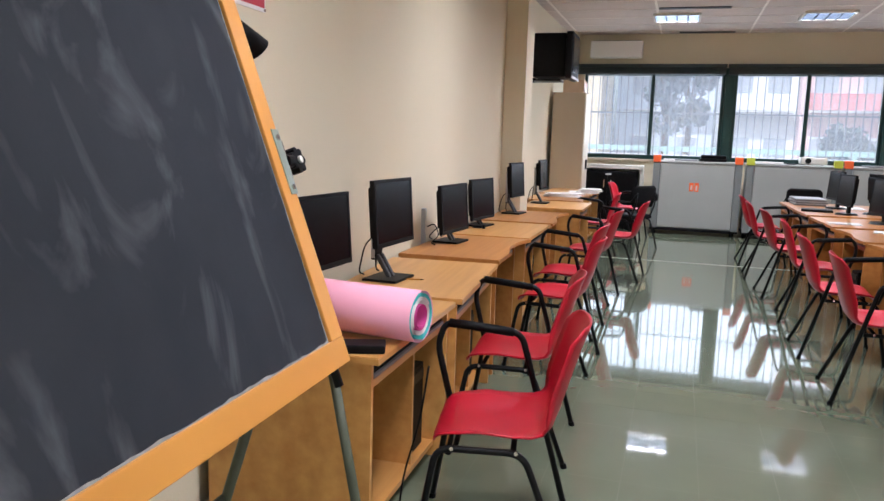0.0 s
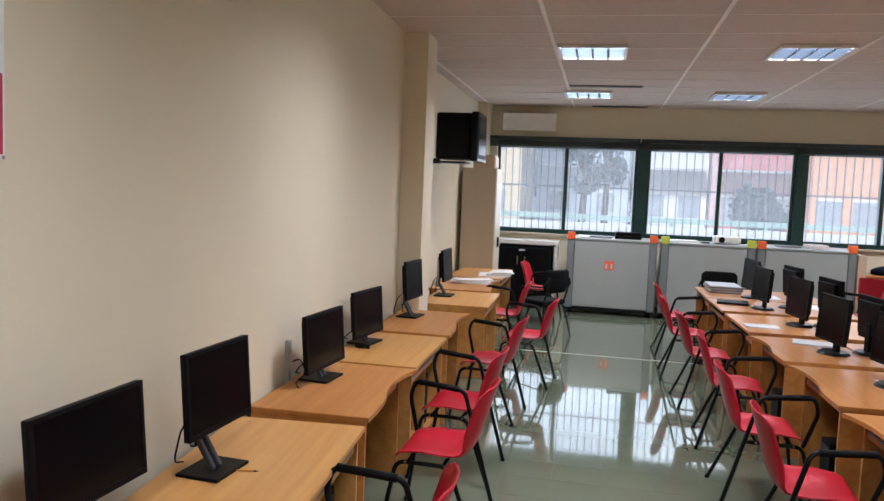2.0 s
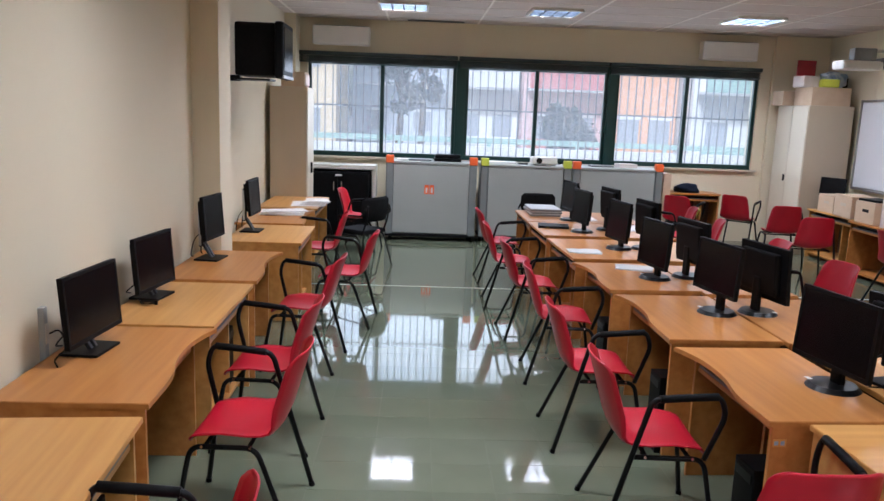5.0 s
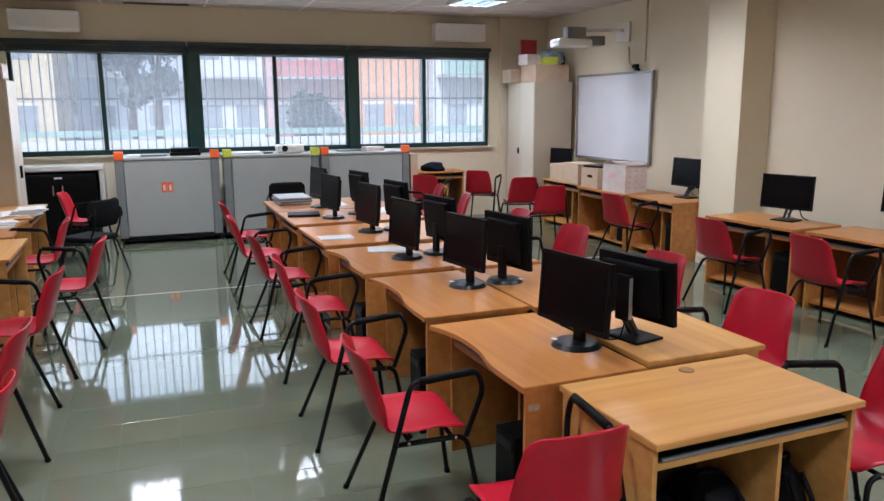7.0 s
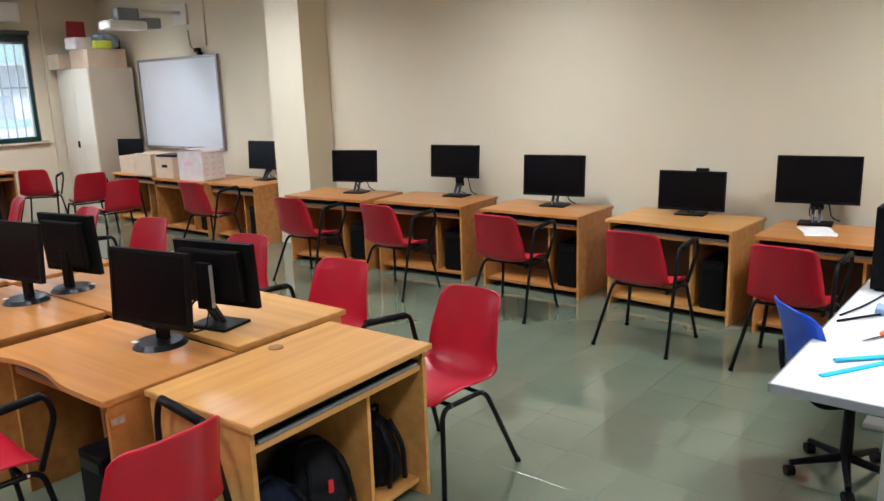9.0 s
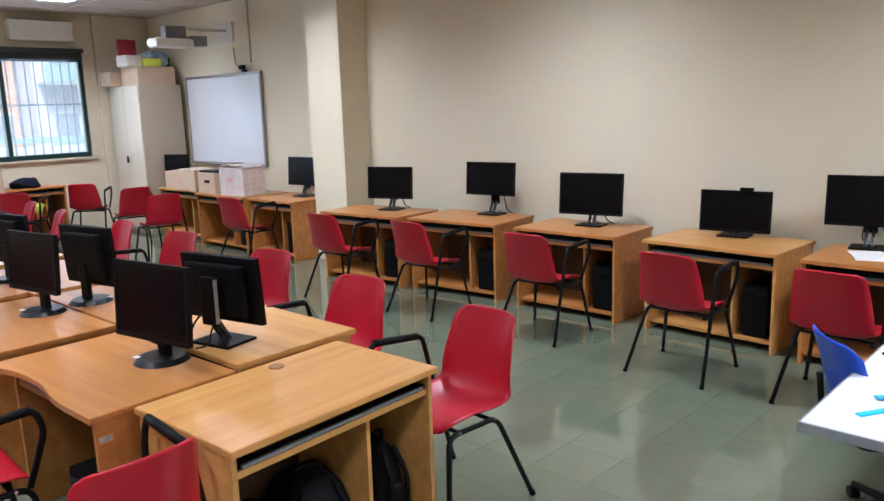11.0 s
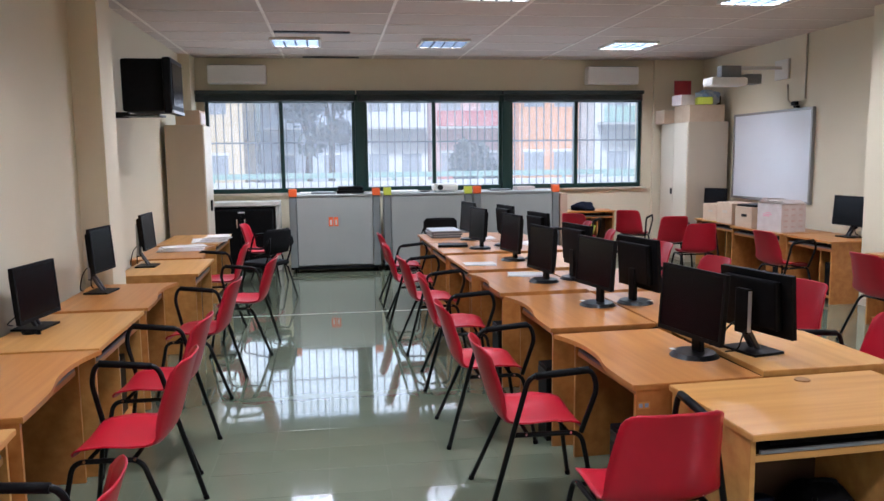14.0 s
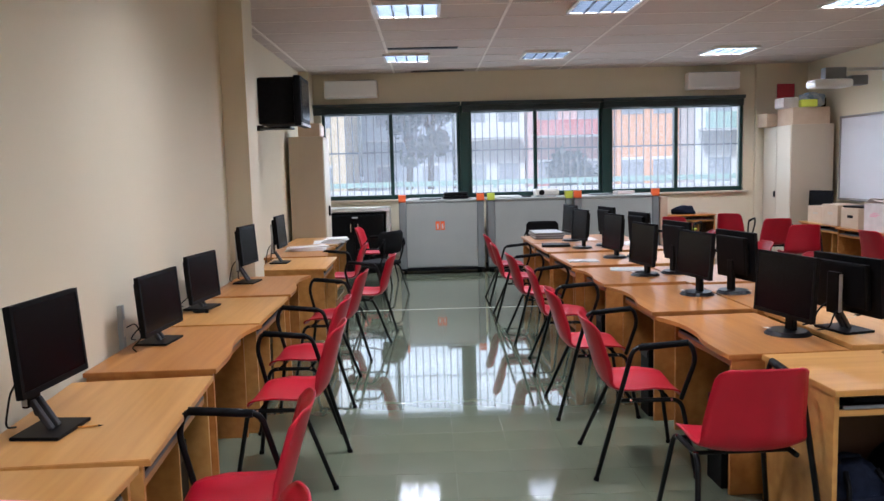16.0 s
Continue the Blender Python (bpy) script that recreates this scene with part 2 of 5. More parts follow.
def rounded(pts, r, n=4):
    """A polyline with its corners rounded."""
    pts = [Vector(p) for p in pts]
    out = [pts[0]]
    for a, b, c in zip(pts, pts[1:], pts[2:]):
        d1, d2 = (a - b), (c - b)
        k = min(r, d1.length * 0.45, d2.length * 0.45)
        s, e = b + d1.normalized() * k, b + d2.normalized() * k
        for i in range(n + 1):
            t = i / n
            out.append(s * (1 - t) ** 2 + b * 2 * t * (1 - t) + e * t * t)
    return out + [pts[-1]]


def tube(bm, pts, r, seg=8):
    pts = [Vector(p) for p in pts]
    rings, up = [], Vector((0.13, 0.31, 0.94))
    for i, p in enumerate(pts):
        d = (pts[min(i + 1, len(pts) - 1)] - pts[max(i - 1, 0)]).normalized()
        side = d.cross(up)
        if side.length < 0.05:
            side = d.cross(Vector((1, 0, 0)))
        side.normalize()
        up = side.cross(d).normalized()
        rings.append([bm.verts.new(p + (side * math.cos(a) + up * math.sin(a)) * r) for a in (2 * math.pi * k / seg for k in range(seg))])
    for a, b in zip(rings, rings[1:]):
        for k in range(seg):
            bm.faces.new((a[k], a[(k + 1) % seg], b[(k + 1) % seg], b[k])).smooth = True
    bm.faces.new(rings[0][::-1]), bm.faces.new(rings[-1])


def slab(bm, outline, z0, z1, bev=0.0):
    """A flat plate with the given outline, counter-clockwise."""
    lo = [bm.verts.new((x, y, z0)) for x, y in outline]
    hi = [bm.verts.new((x, y, z1)) for x, y in outline]
    n = len(outline)
    top = bm.faces.new(hi)
    bm.faces.new(lo[::-1])
    for i in range(n):
        bm.faces.new((lo[i], lo[(i + 1) % n], hi[(i + 1) % n], hi[i]))
    if bev:
        bmesh.ops.bevel(bm, geom=list(top.edges), offset=bev, segments=2, affect="EDGES")


def mesh(name, bm, material, smooth=False):
    bmesh.ops.recalc_face_normals(bm, faces=bm.faces)
    me = bpy.data.meshes.new(name)
    bm.to_mesh(me)
    bm.free()
    for f in me.polygons:
        f.use_smooth = f.use_smooth or smooth
    me.materials.append(material)
    return me


def part(name, bm, material, parent, label="", smooth=False, m=None):
    ob = new(name, mesh(name, bm, material, smooth))
    ob.parent = parent
    if m is not None:
        ob.matrix_basis = m
    return tagged(ob, label)


def thing(name, label, category, group="", kind="", m=None):
    ob = tagged(new(name), label, category, group, kind)
    ob.empty_display_size = 0.1
    if m is not None:
        ob.matrix_basis = m
    return ob


def solid(name, bm, material, label, category, kind="", m=None, smooth=False, group=""):
    ob = new(name, mesh(name, bm, material, smooth))
    if m is not None:
        ob.matrix_basis = m
    return tagged(ob, label, category, group, kind)


def boxes(*bs, bev=0.0):
    bm = bmesh.new()
    for b in bs:
        box(bm, *b, bev)
    return bm


# ---- room ----
XL2, XR, YN, YF, H = -2.15, 6.6, -3.2, 13.0, 3.38
LEAN = 1.92  # the plain wall runs slightly askew to the window wall


def wall_x(y):
    return -1.755 - math.tan(radians(LEAN)) * (y - 1.6)


WX0, WX1, WZ0, WZ1 = -1.86, 5.515, 1.21, 2.80
solid("wall_left", boxes((-0.2, 0, -4.85, 5.27, 0, H)), WALL, "cream painted plaster wall beside the desk row", "wall", "structure", m=pose(wall_x(1.6), 1.6, 0, 0, 0, LEAN))
solid("wall_left_alcove", boxes((XL2 - 0.2, XL2, 7.23, YF, 0, H)), WALL, "cream painted wall of the alcove behind the pillar", "wall", "structure")
solid("pillar_left", boxes((XL2 - 0.2, -1.705, 6.84, 7.23, 0, H), bev=0.006), WALL, "cream painted square pillar against the wall", "pillar", "structure")
solid("wall_right", boxes((XR, XR + 0.2, YN, YF, 0, H)), WALL, "cream painted plaster wall behind the monitors", "wall", "structure")
solid("pillar_right", boxes((6.18, XR, 7.55, 8.16, 0, H), bev=0.006), WALL, "cream painted square pillar against the wall", "pillar", "structure")
solid("wall_back", boxes((XL2 - 0.2, XR + 0.2, YN - 0.2, YN, 0, H)), WALL, "plain cream wall closing the room", "wall", "structure")
solid("wall_windows", boxes((XL2 - 0.2, WX0, YF, YF + 0.3, 0, H), (WX1, XR + 0.2, YF, YF + 0.3, 0, H), (WX0, WX1, YF, YF + 0.3, 0, WZ0), (WX0, WX1, YF, YF + 0.3, WZ1, H)), WALL, "cream wall with a wide band of windows", "wall", "structure")
solid("corner_column", boxes((XL2, -1.98, 12.55, YF, 0, H)), WALL, "cream corner column by the windows", "column", "structure")
solid("corner_column", boxes((5.70, XR, 12.93, YF, 0, H)), WALL, "cream corner column by the windows", "column", "structure")
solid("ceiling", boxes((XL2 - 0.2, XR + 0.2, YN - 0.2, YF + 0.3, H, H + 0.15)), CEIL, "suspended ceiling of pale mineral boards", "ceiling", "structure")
_bm = bmesh.new()
for _i in range(6):
    _x = -1.99 + 1.42 * _i
    box(_bm, _x - 0.016, _x + 0.016, YN, YF, H - 0.006, H + 0.002)
for _i in range(23):
    _y = -3.05 + 0.71 * _i
    box(_bm, XL2, XR, _y - 0.008, _y + 0.008, H - 0.0045, H + 0.002)
solid("ceiling_grid", _bm, CEILBAR, "pale metal grid bars of the suspended ceiling", "ceiling grid", "structure")
solid("floor", boxes((XL2 - 0.2, XR + 0.2, YN - 0.2, YF + 0.3, -0.1, -0.0012)), GROUT, "glossy grey-green tiled floor with fine joints", "floor", "structure")
_bb = "low painted skirting board along the wall"
solid("baseboard", boxes((0, 0.012, -4.7, 5.24, 0, 0.09), bev=0.002), WALLTRIM, _bb, "baseboard", "structure", m=pose(wall_x(1.6), 1.6, 0, 0, 0, LEAN))
solid("baseboard", boxes((XR - 0.012, XR, YN, 7.55, 0, 0.09), bev=0.002), WALLTRIM, _bb, "baseboard", "structure")
solid("baseboard", boxes((6.168, 6.18, 7.56, 8.15, 0, 0.09), bev=0.002), WALLTRIM, _bb, "baseboard", "structure")
solid("window_sill", boxes((WX0 - 0.05, WX1 + 0.08, YF - 0.06, YF + 0.12, WZ0 - 0.03, WZ0), bev=0.004), WALLTRIM, "pale stone window sill", "sill", "structure")

# ---- desks ----
def desk(name, w, d, curved, m, label, group, flip=False, light=False, pc=True, h=0.74, side=1):
    """User side at local y = 0, back at y = d; width along x."""
    body = OAKL if light else OAK
    ob = thing(name, label, "desk", group, m=m)
    bm = bmesh.new()
    if curved:
        fr = []
        for i in range(17):
            u = i / 16
            s = 0.5 - 0.5 * math.tanh((u - 0.42) * 9)
            dip = 0.06 * (1 - s) - 0.07 * max(0, (u - 0.68) / 0.32) ** 2
            fr.append((u * w if not flip else (1 - u) * w, dip))
        if flip:
            fr = fr[::-1]
        outline = fr + [(w, d), (0, d)]
    else:
        outline = [(0, 0), (w, 0), (w, d), (0, d)]
    slab(bm, outline, h - 0.025, h, 0.003)
    part("top", bm, body, ob)
    t, y0 = 0.022, (0.11 if curved else 0.03)
    for x in (0.012, w - 0.012 - t):
        near = (x < w / 2) != flip
        part("side_panel", boxes((x, x + t, 0.02 if (curved and near) else y0, d - 0.01, 0.0, h - 0.025), bev=0.002), body, ob)
    part("back_panel", boxes((0.034, w - 0.034, d - 0.10, d - 0.085, 0.02, h - 0.025)), SHADED_BACK, ob, "brown back panel, darkened for the shade under the desk")
    part("tray_rail", boxes((0.036, w - 0.036, y0 + 0.012, y0 + 0.03, h - 0.125, h - 0.098), bev=0.002), body, ob)
    part("keyboard_tray", boxes((0.04, w - 0.04, y0 + 0.02, d * 0.66, h - 0.096, h - 0.078), bev=0.002), BLACKP, ob, "black sliding keyboard tray")
    part("tray_lip", boxes((0.06, w - 0.06, y0 + 0.008, y0 + 0.0195, h - 0.094, h - 0.080), bev=0.002), GREYP, ob, "dark grey tray lip")
    part("keyboard", boxes((0.12, 0.12 + min(0.46, w - 0.3), y0 + 0.04, y0 + 0.18, h - 0.0775, h - 0.056), bev=0.004), BLACKP, ob, "black computer keyboard")
    xd = w * (0.66 if side > 0 else 0.34)
    part("divider_panel", boxes((xd, xd + 0.02, y0 + 0.06, d - 0.10, 0.08, h - 0.126)), body, ob)
    if not curved:
        part("bottom_shelf", boxes((0.034, w - 0.034, y0 + 0.05, d - 0.102, 0.055, 0.079)), body, ob)
    if pc:
        xp = (xd + 0.02 + w - 0.034) / 2 if side > 0 else (0.034 + xd) / 2
        tw = part("computer_tower", boxes((xp - 0.09, xp + 0.09, y0 - (-0.09 if not curved else 0.10 if flip else -0.02), d - 0.13, 0.0 if curved else 0.08, 0.47), bev=0.006), BLACKP, ob, "black desktop computer tower")
        part("drive_bay", boxes((xp - 0.075, xp + 0.075, y0 + (0.084 if not curved else -0.106 if flip else 0.014), y0 + (0.0895 if not curved else -0.1005 if flip else 0.0195), 0.40, 0.445), bev=0.002), GLOSSP, tw, "glossy drive front")
    return ob


L = "wooden computer desks along the plain wall"
for (xf, y0, w, d, c, lt, rz) in ((-1.02, 1.13, 0.98, 0.68, False, True, 91), (-1.02, 2.165, 1.085, 0.66, False, True, 94.5), (-1.127, 3.375, 1.11, 0.66, True, False, 91),
                                  (-1.16, 4.52, 1.07, 0.66, False, True, 90.5), (-1.165, 5.68, 1.14, 0.68, True, False, 91.2), (-1.09, 7.27, 1.07, 0.72, False, True, 91), (-1.25, 8.45, 1.16, 0.72, True, False, 92), (-1.27, 9.75, 1.3, 0.75, False, True, 90)):
    desk("computer_desk", w, d, c, pose(xf, y0, 0, 0, 0, rz), "oak laminate computer desk with a wavy front edge" if c else "light oak laminate computer desk with a keyboard tray", L, light=lt, side=-1 if c else 1)
R = "wooden computer desks in the middle row"
for (xf, y1, w, d, c, rz) in ((1.394, 4.363, 1.025, 0.64, True, -87), (1.378, 5.60, 1.09, 0.67, True, -88.5), (1.309, 6.76, 1.03, 0.70, True, -86.5), (1.296, 8.02, 1.09, 0.73, False, -87.5), (1.263, 9.21, 1.0, 0.78, False, -88), (1.25, 10.3, 1.05, 0.78, False, -89)):
    desk("computer_desk", w, d, c, pose(xf, y1, 0, 0, 0, rz), "oak laminate computer desk with a wavy front edge" if c else "oak laminate computer desk in the middle row", R, flip=True)
for (xf, y0, w, d, lt) in ((2.775, 3.39, 0.98, 0.68, True), (2.78, 4.50, 1.09, 0.69, False), (2.75, 5.70, 1.05, 0.69, False), (2.74, 6.95, 1.06, 0.68, True), (2.7, 8.22, 0.99, 0.64, False), (2.65, 9.25, 1.05, 0.60, False)):
    desk("computer_desk", w, d, False, pose(xf, y0, 0, 0, 0, 91), "light oak laminate computer desk back to back with another" if lt else "oak laminate computer desk back to back with another", R, light=lt, h=0.762 if y0 < 3.5 else 0.74)
desk("computer_desk", 1.025, 0.64, False, pose(1.63, 2.668, 0, 0, 0, 2.6), "light oak computer desk closing the end of the row", R, light=True, pc=False, h=0.746)
W = "wooden computer desks along the wall with the whiteboard"
for (xf, y1, w, d, lt, rz) in ((5.72, 1.12, 1.05, 0.72, False, -90), (5.733, 2.276, 1.06, 0.72, False, -90), (5.846, 3.507, 1.06, 0.71, True, -92.6), (5.775, 4.75, 1.02, 0.68, False, -88.5), (5.674, 6.009, 1.045, 0.715, False, -84.5), (5.513, 7.213, 1.11, 0.68, False, -84.5), (5.80, 9.1, 0.93, 0.72, False, -90), (5.76, 10.36, 1.22, 0.75, False, -90), (5.90, 11.72, 1.28, 0.62, True, -90)):
    desk("computer_desk", w, d, False, pose(xf, y1, 0, 0, 0, rz), "oak laminate computer desk pushed against the wall", W, light=lt)


_lb = thing("inventory_label", "small blue and white inventory label on a desk panel", "label", m=pose(1.472, 3.3455, 0.625, 0, 0, 3))
part("sheet", boxes((0, 0.06, -0.001, 0, 0, 0.035)), OAKL, _lb)
for _k in (0.006, 0.034):
    part("mark", boxes((_k, _k + 0.018, -0.0016, -0.0011, 0.008, 0.027)), BLUEB, _lb, "blue bar")


# ---- monitors ----
def monitor(m, w=0.46, h=0.30, lift=0.16, base="square", tilt=4, webcam=False, group="computer monitors"):
    """Screen towards local -y, foot at the origin."""
    ob = thing("computer_monitor", "black flat computer monitor, switched off, on a stand", "monitor", group, m=m)
    c = pose(0, 0, lift + h / 2, -tilt, 0, 0)
    bd = part("housing", boxes((-w / 2, w / 2, 0, 0.022, -h / 2, h / 2), bev=0.004), BLACKP, ob, m=c)
    part("back_cover", boxes((-w * 0.38, w * 0.38, 0.0225, 0.062, -h * 0.38, h * 0.40), bev=0.014), BLACKP, bd)
    bm = bmesh.new()
    ys = (-0.006, -0.0005)
    o = [[bm.verts.new((x, y, z)) for x, z in ((-w / 2, -h / 2), (w / 2, -h / 2), (w / 2, h / 2), (-w / 2, h / 2))] for y in ys]
    i_ = [[bm.verts.new((x, y, z)) for x, z in ((-w / 2 + 0.016, -h / 2 + 0.022), (w / 2 - 0.016, -h / 2 + 0.022), (w / 2 - 0.016, h / 2 - 0.016), (-w / 2 + 0.016, h / 2 - 0.016))] for y in ys]
    for k in range(4):
        n = (k + 1) % 4
        bm.faces.new((o[0][k], o[0][n], i_[0][n], i_[0][k])), bm.faces.new((o[1][k], o[1][n], i_[1][n], i_[1][k]))
        bm.faces.new((o[0][k], o[0][n], o[1][n], o[1][k])), bm.faces.new((i_[0][k], i_[0][n], i_[1][n], i_[1][k]))
    part("bezel", bm, BLACKP, bd)
    part("screen", boxes((-w / 2 + 0.016, w / 2 - 0.016, -0.0035, -0.0005, -h / 2 + 0.022, h / 2 - 0.016)), SCREEN, bd, "dark switched-off screen")
    if base == "round":
        bm = bmesh.new()
        v = bmesh.ops.create_cone(bm, cap_ends=True, segments=32, radius1=0.125, radius2=0.105, depth=0.022, matrix=Matrix.Translation((0, 0.03, 0.0112)))["verts"]
        part("base", bm, GLOSSP, ob, smooth=False)
        part("neck", boxes((-0.035, 0.035, 0.035, 0.065, 0.02, lift + h * 0.4), bev=0.008), BLACKP, ob)
    else:
        part("base", boxes((-0.12, 0.12, -0.07, 0.12, 0.0, 0.014), bev=0.004), BLACKP, ob)
        bm = bmesh.new()
        for s in (-1, 1):
            box(bm, s * 0.022 - 0.011, s * 0.022 + 0.011, -0.011, 0.011, 0, 0.135, 0.005, m=pose(0, 0.01, 0.012, -32, 0, 0))
        part("foot_arm", bm, DARKM, ob, "dark metal slanting foot arm")
        top = lift + h * 0.72
        part("column", boxes((-0.045, 0.045, 0.082, 0.108, min(0.10, lift + 0.02), top), bev=0.007), BLACKP, ob)
        part("column_trim", boxes((-0.047, -0.0455, 0.084, 0.106, min(0.11, lift + 0.03), top - 0.01)), SILVER, ob, "thin silver edge strip")
        part("hinge", boxes((-0.03, 0.03, 0.055, 0.083, lift + h * 0.42, lift + h * 0.6), bev=0.006), BLACKP, ob)
        bm = bmesh.new()
        tube(bm, rounded([(0.05, 0.06, lift + h * 0.2), (0.07, 0.13, lift + 0.02), (0.10, 0.15, 0.03), (0.16, 0.16, 0.007)], 0.05), 0.005, 6)
        tube(bm, rounded([(-0.03, 0.06, lift + h * 0.2), (-0.05, 0.14, lift), (-0.06, 0.17, 0.03), (0.02, 0.18, 0.007)], 0.05), 0.004, 6)
        part("cable", bm, BLACKP, ob)
    if webcam:
        part("webcam", boxes((0.03, 0.13, -0.012, 0.03, h / 2 + 0.0005, h / 2 + 0.025), bev=0.006), BLACKP, bd, "small black webcam")
    if base == "round":
        part("label", boxes((-0.10, -0.065, -0.055, -0.03, 0.0225, 0.0232)), PAPER, ob, "small white label")
    return ob


D = 0.74
for x, y, rz, w, h, l in ((-1.56, 1.80, 87, 0.51, 0.328, 0.155), (-1.495, 2.50, 86, 0.45, 0.338, 0.186), (-1.62, 4.05, 85, 0.51, 0.342, 0.073), (-1.695, 5.16, 82, 0.485, 0.345, 0.06), (-1.66, 6.43, 83, 0.39, 0.345, 0.17), (-1.645, 7.89, 89, 0.43, 0.345, 0.172)):
    monitor(pose(x, y, D, 0, 0, rz), w, h, l, group="monitors on the plain wall's desks")
for x, y, rz, w, h, l in ((1.923, 3.77, -79, 0.50, 0.352, 0.101), (1.897, 5.14, -79, 0.475, 0.336, 0.132), (1.81, 6.18, -79, 0.45, 0.365, 0.095), (1.87, 7.51, -80, 0.46, 0.375, 0.085), (1.73, 8.52, -80, 0.45, 0.36, 0.10), (1.78, 9.45, -80, 0.45, 0.36, 0.11)):
    monitor(pose(x, y, D, 0, 0, rz), w, h, l, "round", group="monitors on the middle desks")
for x, y, rz, w, h, b, l in ((2.271, 3.74, 103, 0.485, 0.317, "square", 0.101), (2.238, 5.18, 101.5, 0.48, 0.355, "round", 0.105), (2.16, 6.28, 101, 0.46, 0.35, "round", 0.11), (2.18, 7.55, 101, 0.45, 0.35, "round", 0.12), (2.12, 8.75, 101, 0.45, 0.35, "round", 0.12)):
    monitor(pose(x, y, 0.762 if y < 4 else D, 0, 0, rz), w, h, l, b, group="monitors on the middle desks")
for x, y, rz, w, h, l in ((5.996, 6.594, -71, 0.533, 0.344, 0.122), (6.286, 5.431, -83, 0.565, 0.331, 0.195), (6.207, 4.216, -80, 0.59, 0.372, 0.098), (6.35, 2.981, -83, 0.542, 0.329, 0.037), (6.36, 2.02, -81, 0.58, 0.36, 0.16), (6.30, 8.58, -85, 0.487, 0.36, 0.142), (6.19, 11.62, -66, 0.42, 0.28, 0.2)):
    monitor(pose(x, y, D, 0, 0, rz), w, h, l, webcam=(y == 2.981), group="monitors on the wall desks")


# ---- chairs ----
def chair_shell():
    """Moulded seat and back in one piece, front towards +x."""
    prof = [(0.222, 0.425, 0.36), (0.219, 0.440, 0.395), (0.205, 0.455, 0.42), (0.16, 0.466, 0.44), (0.06, 0.462, 0.455), (-0.05, 0.455, 0.465), (-0.12, 0.458, 0.468), (-0.165, 0.474, 0.468), (-0.195, 0.505, 0.465), (-0.215, 0.55, 0.458), (-0.232, 0.61, 0.447),
            (-0.25, 0.68, 0.43), (-0.268, 0.745, 0.412), (-0.281, 0.79, 0.398), (-0.289, 0.815, 0.378), (-0.294, 0.831, 0.345), (-0.297, 0.840, 0.295)]
    n = 16
    bm = bmesh.new()
    grid = []
    for i, (x, z, w) in enumerate(prof):
        row = []
        # how far up the bend this row lies: 0 on the seat, 1 on the back
        k = min(1, max(0, (z - 0.458) / 0.12)) if x < 0.1 else 0.0
        top = max(0, (z - 0.79) / 0.05)
        for j in range(n + 1):
            v = j / n * 2 - 1
            bend = abs(v) ** 3
            lip = (0.03 if x < 0.15 else 0.012) * (1 - k) * bend
            wing = k * bend * (0.058 - 0.028 * top)
            dish = 0.010 * (1 - v * v) * (1 - k)
            row.append(bm.verts.new((x + wing - 0.010 * bend * (x > 0.2), v * w / 2, z + lip - dish)))
        grid.append(row)
    for a, b in zip(grid, grid[1:]):
        for j in range(n):
            bm.faces.new((a[j], a[j + 1], b[j + 1], b[j]))
    for v in bm.verts:
        v.co.x -= 0.03 + 0.05 * max(0, v.co.z - 0.5)
        v.co.z += 0.06 * max(0, v.co.z - 0.5)
    bmesh.ops.recalc_face_normals(bm, faces=bm.faces)
    bmesh.ops.solidify(bm, geom=list(bm.faces), thickness=0.008)
    return mesh("shell", bm, RED, True)


def chair_parts(ob, shell_mat=None):
    sh = new("shell", chair_shell())
    sh.parent = ob
    if shell_mat:
        sh.data.materials[0] = shell_mat
    bm = bmesh.new()
    tube(bm, rounded([(0.245, 0.275, 0.0), (0.175, 0.212, 0.425), (-0.125, 0.212, 0.425), (-0.30, 0.275, 0.0)], 0.055, 6), 0.0125, 10)
    part("leg_frame", bm, BLACKM, ob)
    # on the other side the rear leg runs on upwards into the armrest
    bm = bmesh.new()
    tube(bm, rounded([(-0.30, -0.275, 0.0), (-0.095, -0.258, 0.728), (0.208, -0.265, 0.755), (0.238, -0.262, 0.66), (0.172, -0.222, 0.43)], 0.05, 6), 0.013, 10)
    part("armrest", bm, BLACKM, ob, "black tube armrest running on from the rear leg")
    bm = bmesh.new()
    tube(bm, [(-0.065, -0.2595, 0.7275), (0.02, -0.261, 0.736), (0.11, -0.263, 0.744), (0.195, -0.2645, 0.7505)], 0.0185, 10)
    part("armrest_grip", bm, BLACKP, ob, "black plastic grip")
    bm = bmesh.new()
    tube(bm, rounded([(0.245, -0.275, 0.0), (0.175, -0.212, 0.425), (-0.16, -0.212, 0.425)], 0.055, 6), 0.0125, 10)
    part("leg_frame", bm, BLACKM, ob)
    for x in (0.11, -0.09):
        bm = bmesh.new()
        tube(bm, [(x, -0.212, 0.425), (x, 0.212, 0.425)], 0.010)
        part("cross_bar", bm, BLACKM, ob)
    for x, s in ((0.12, 1), (-0.10, 1), (0.12, -1), (-0.10, -1)):
        bm = bmesh.new()
        cyl(bm, (x, s * 0.205, 0.425), (x, s * 0.228, 0.43), 0.007, 10)
        part("bolt", bm, STEEL, ob, "bright bolt head")
    for x in (0.245, -0.30):
        for s in (-1, 1):
            bm = bmesh.new()
            cyl(bm, (x, s * 0.275, 0), (x - 0.003 * (x > 0) + 0.006 * (x < 0), s * 0.2725, 0.022), 0.0155, 12)
            part("rubber_foot", bm, BLACKP, ob)


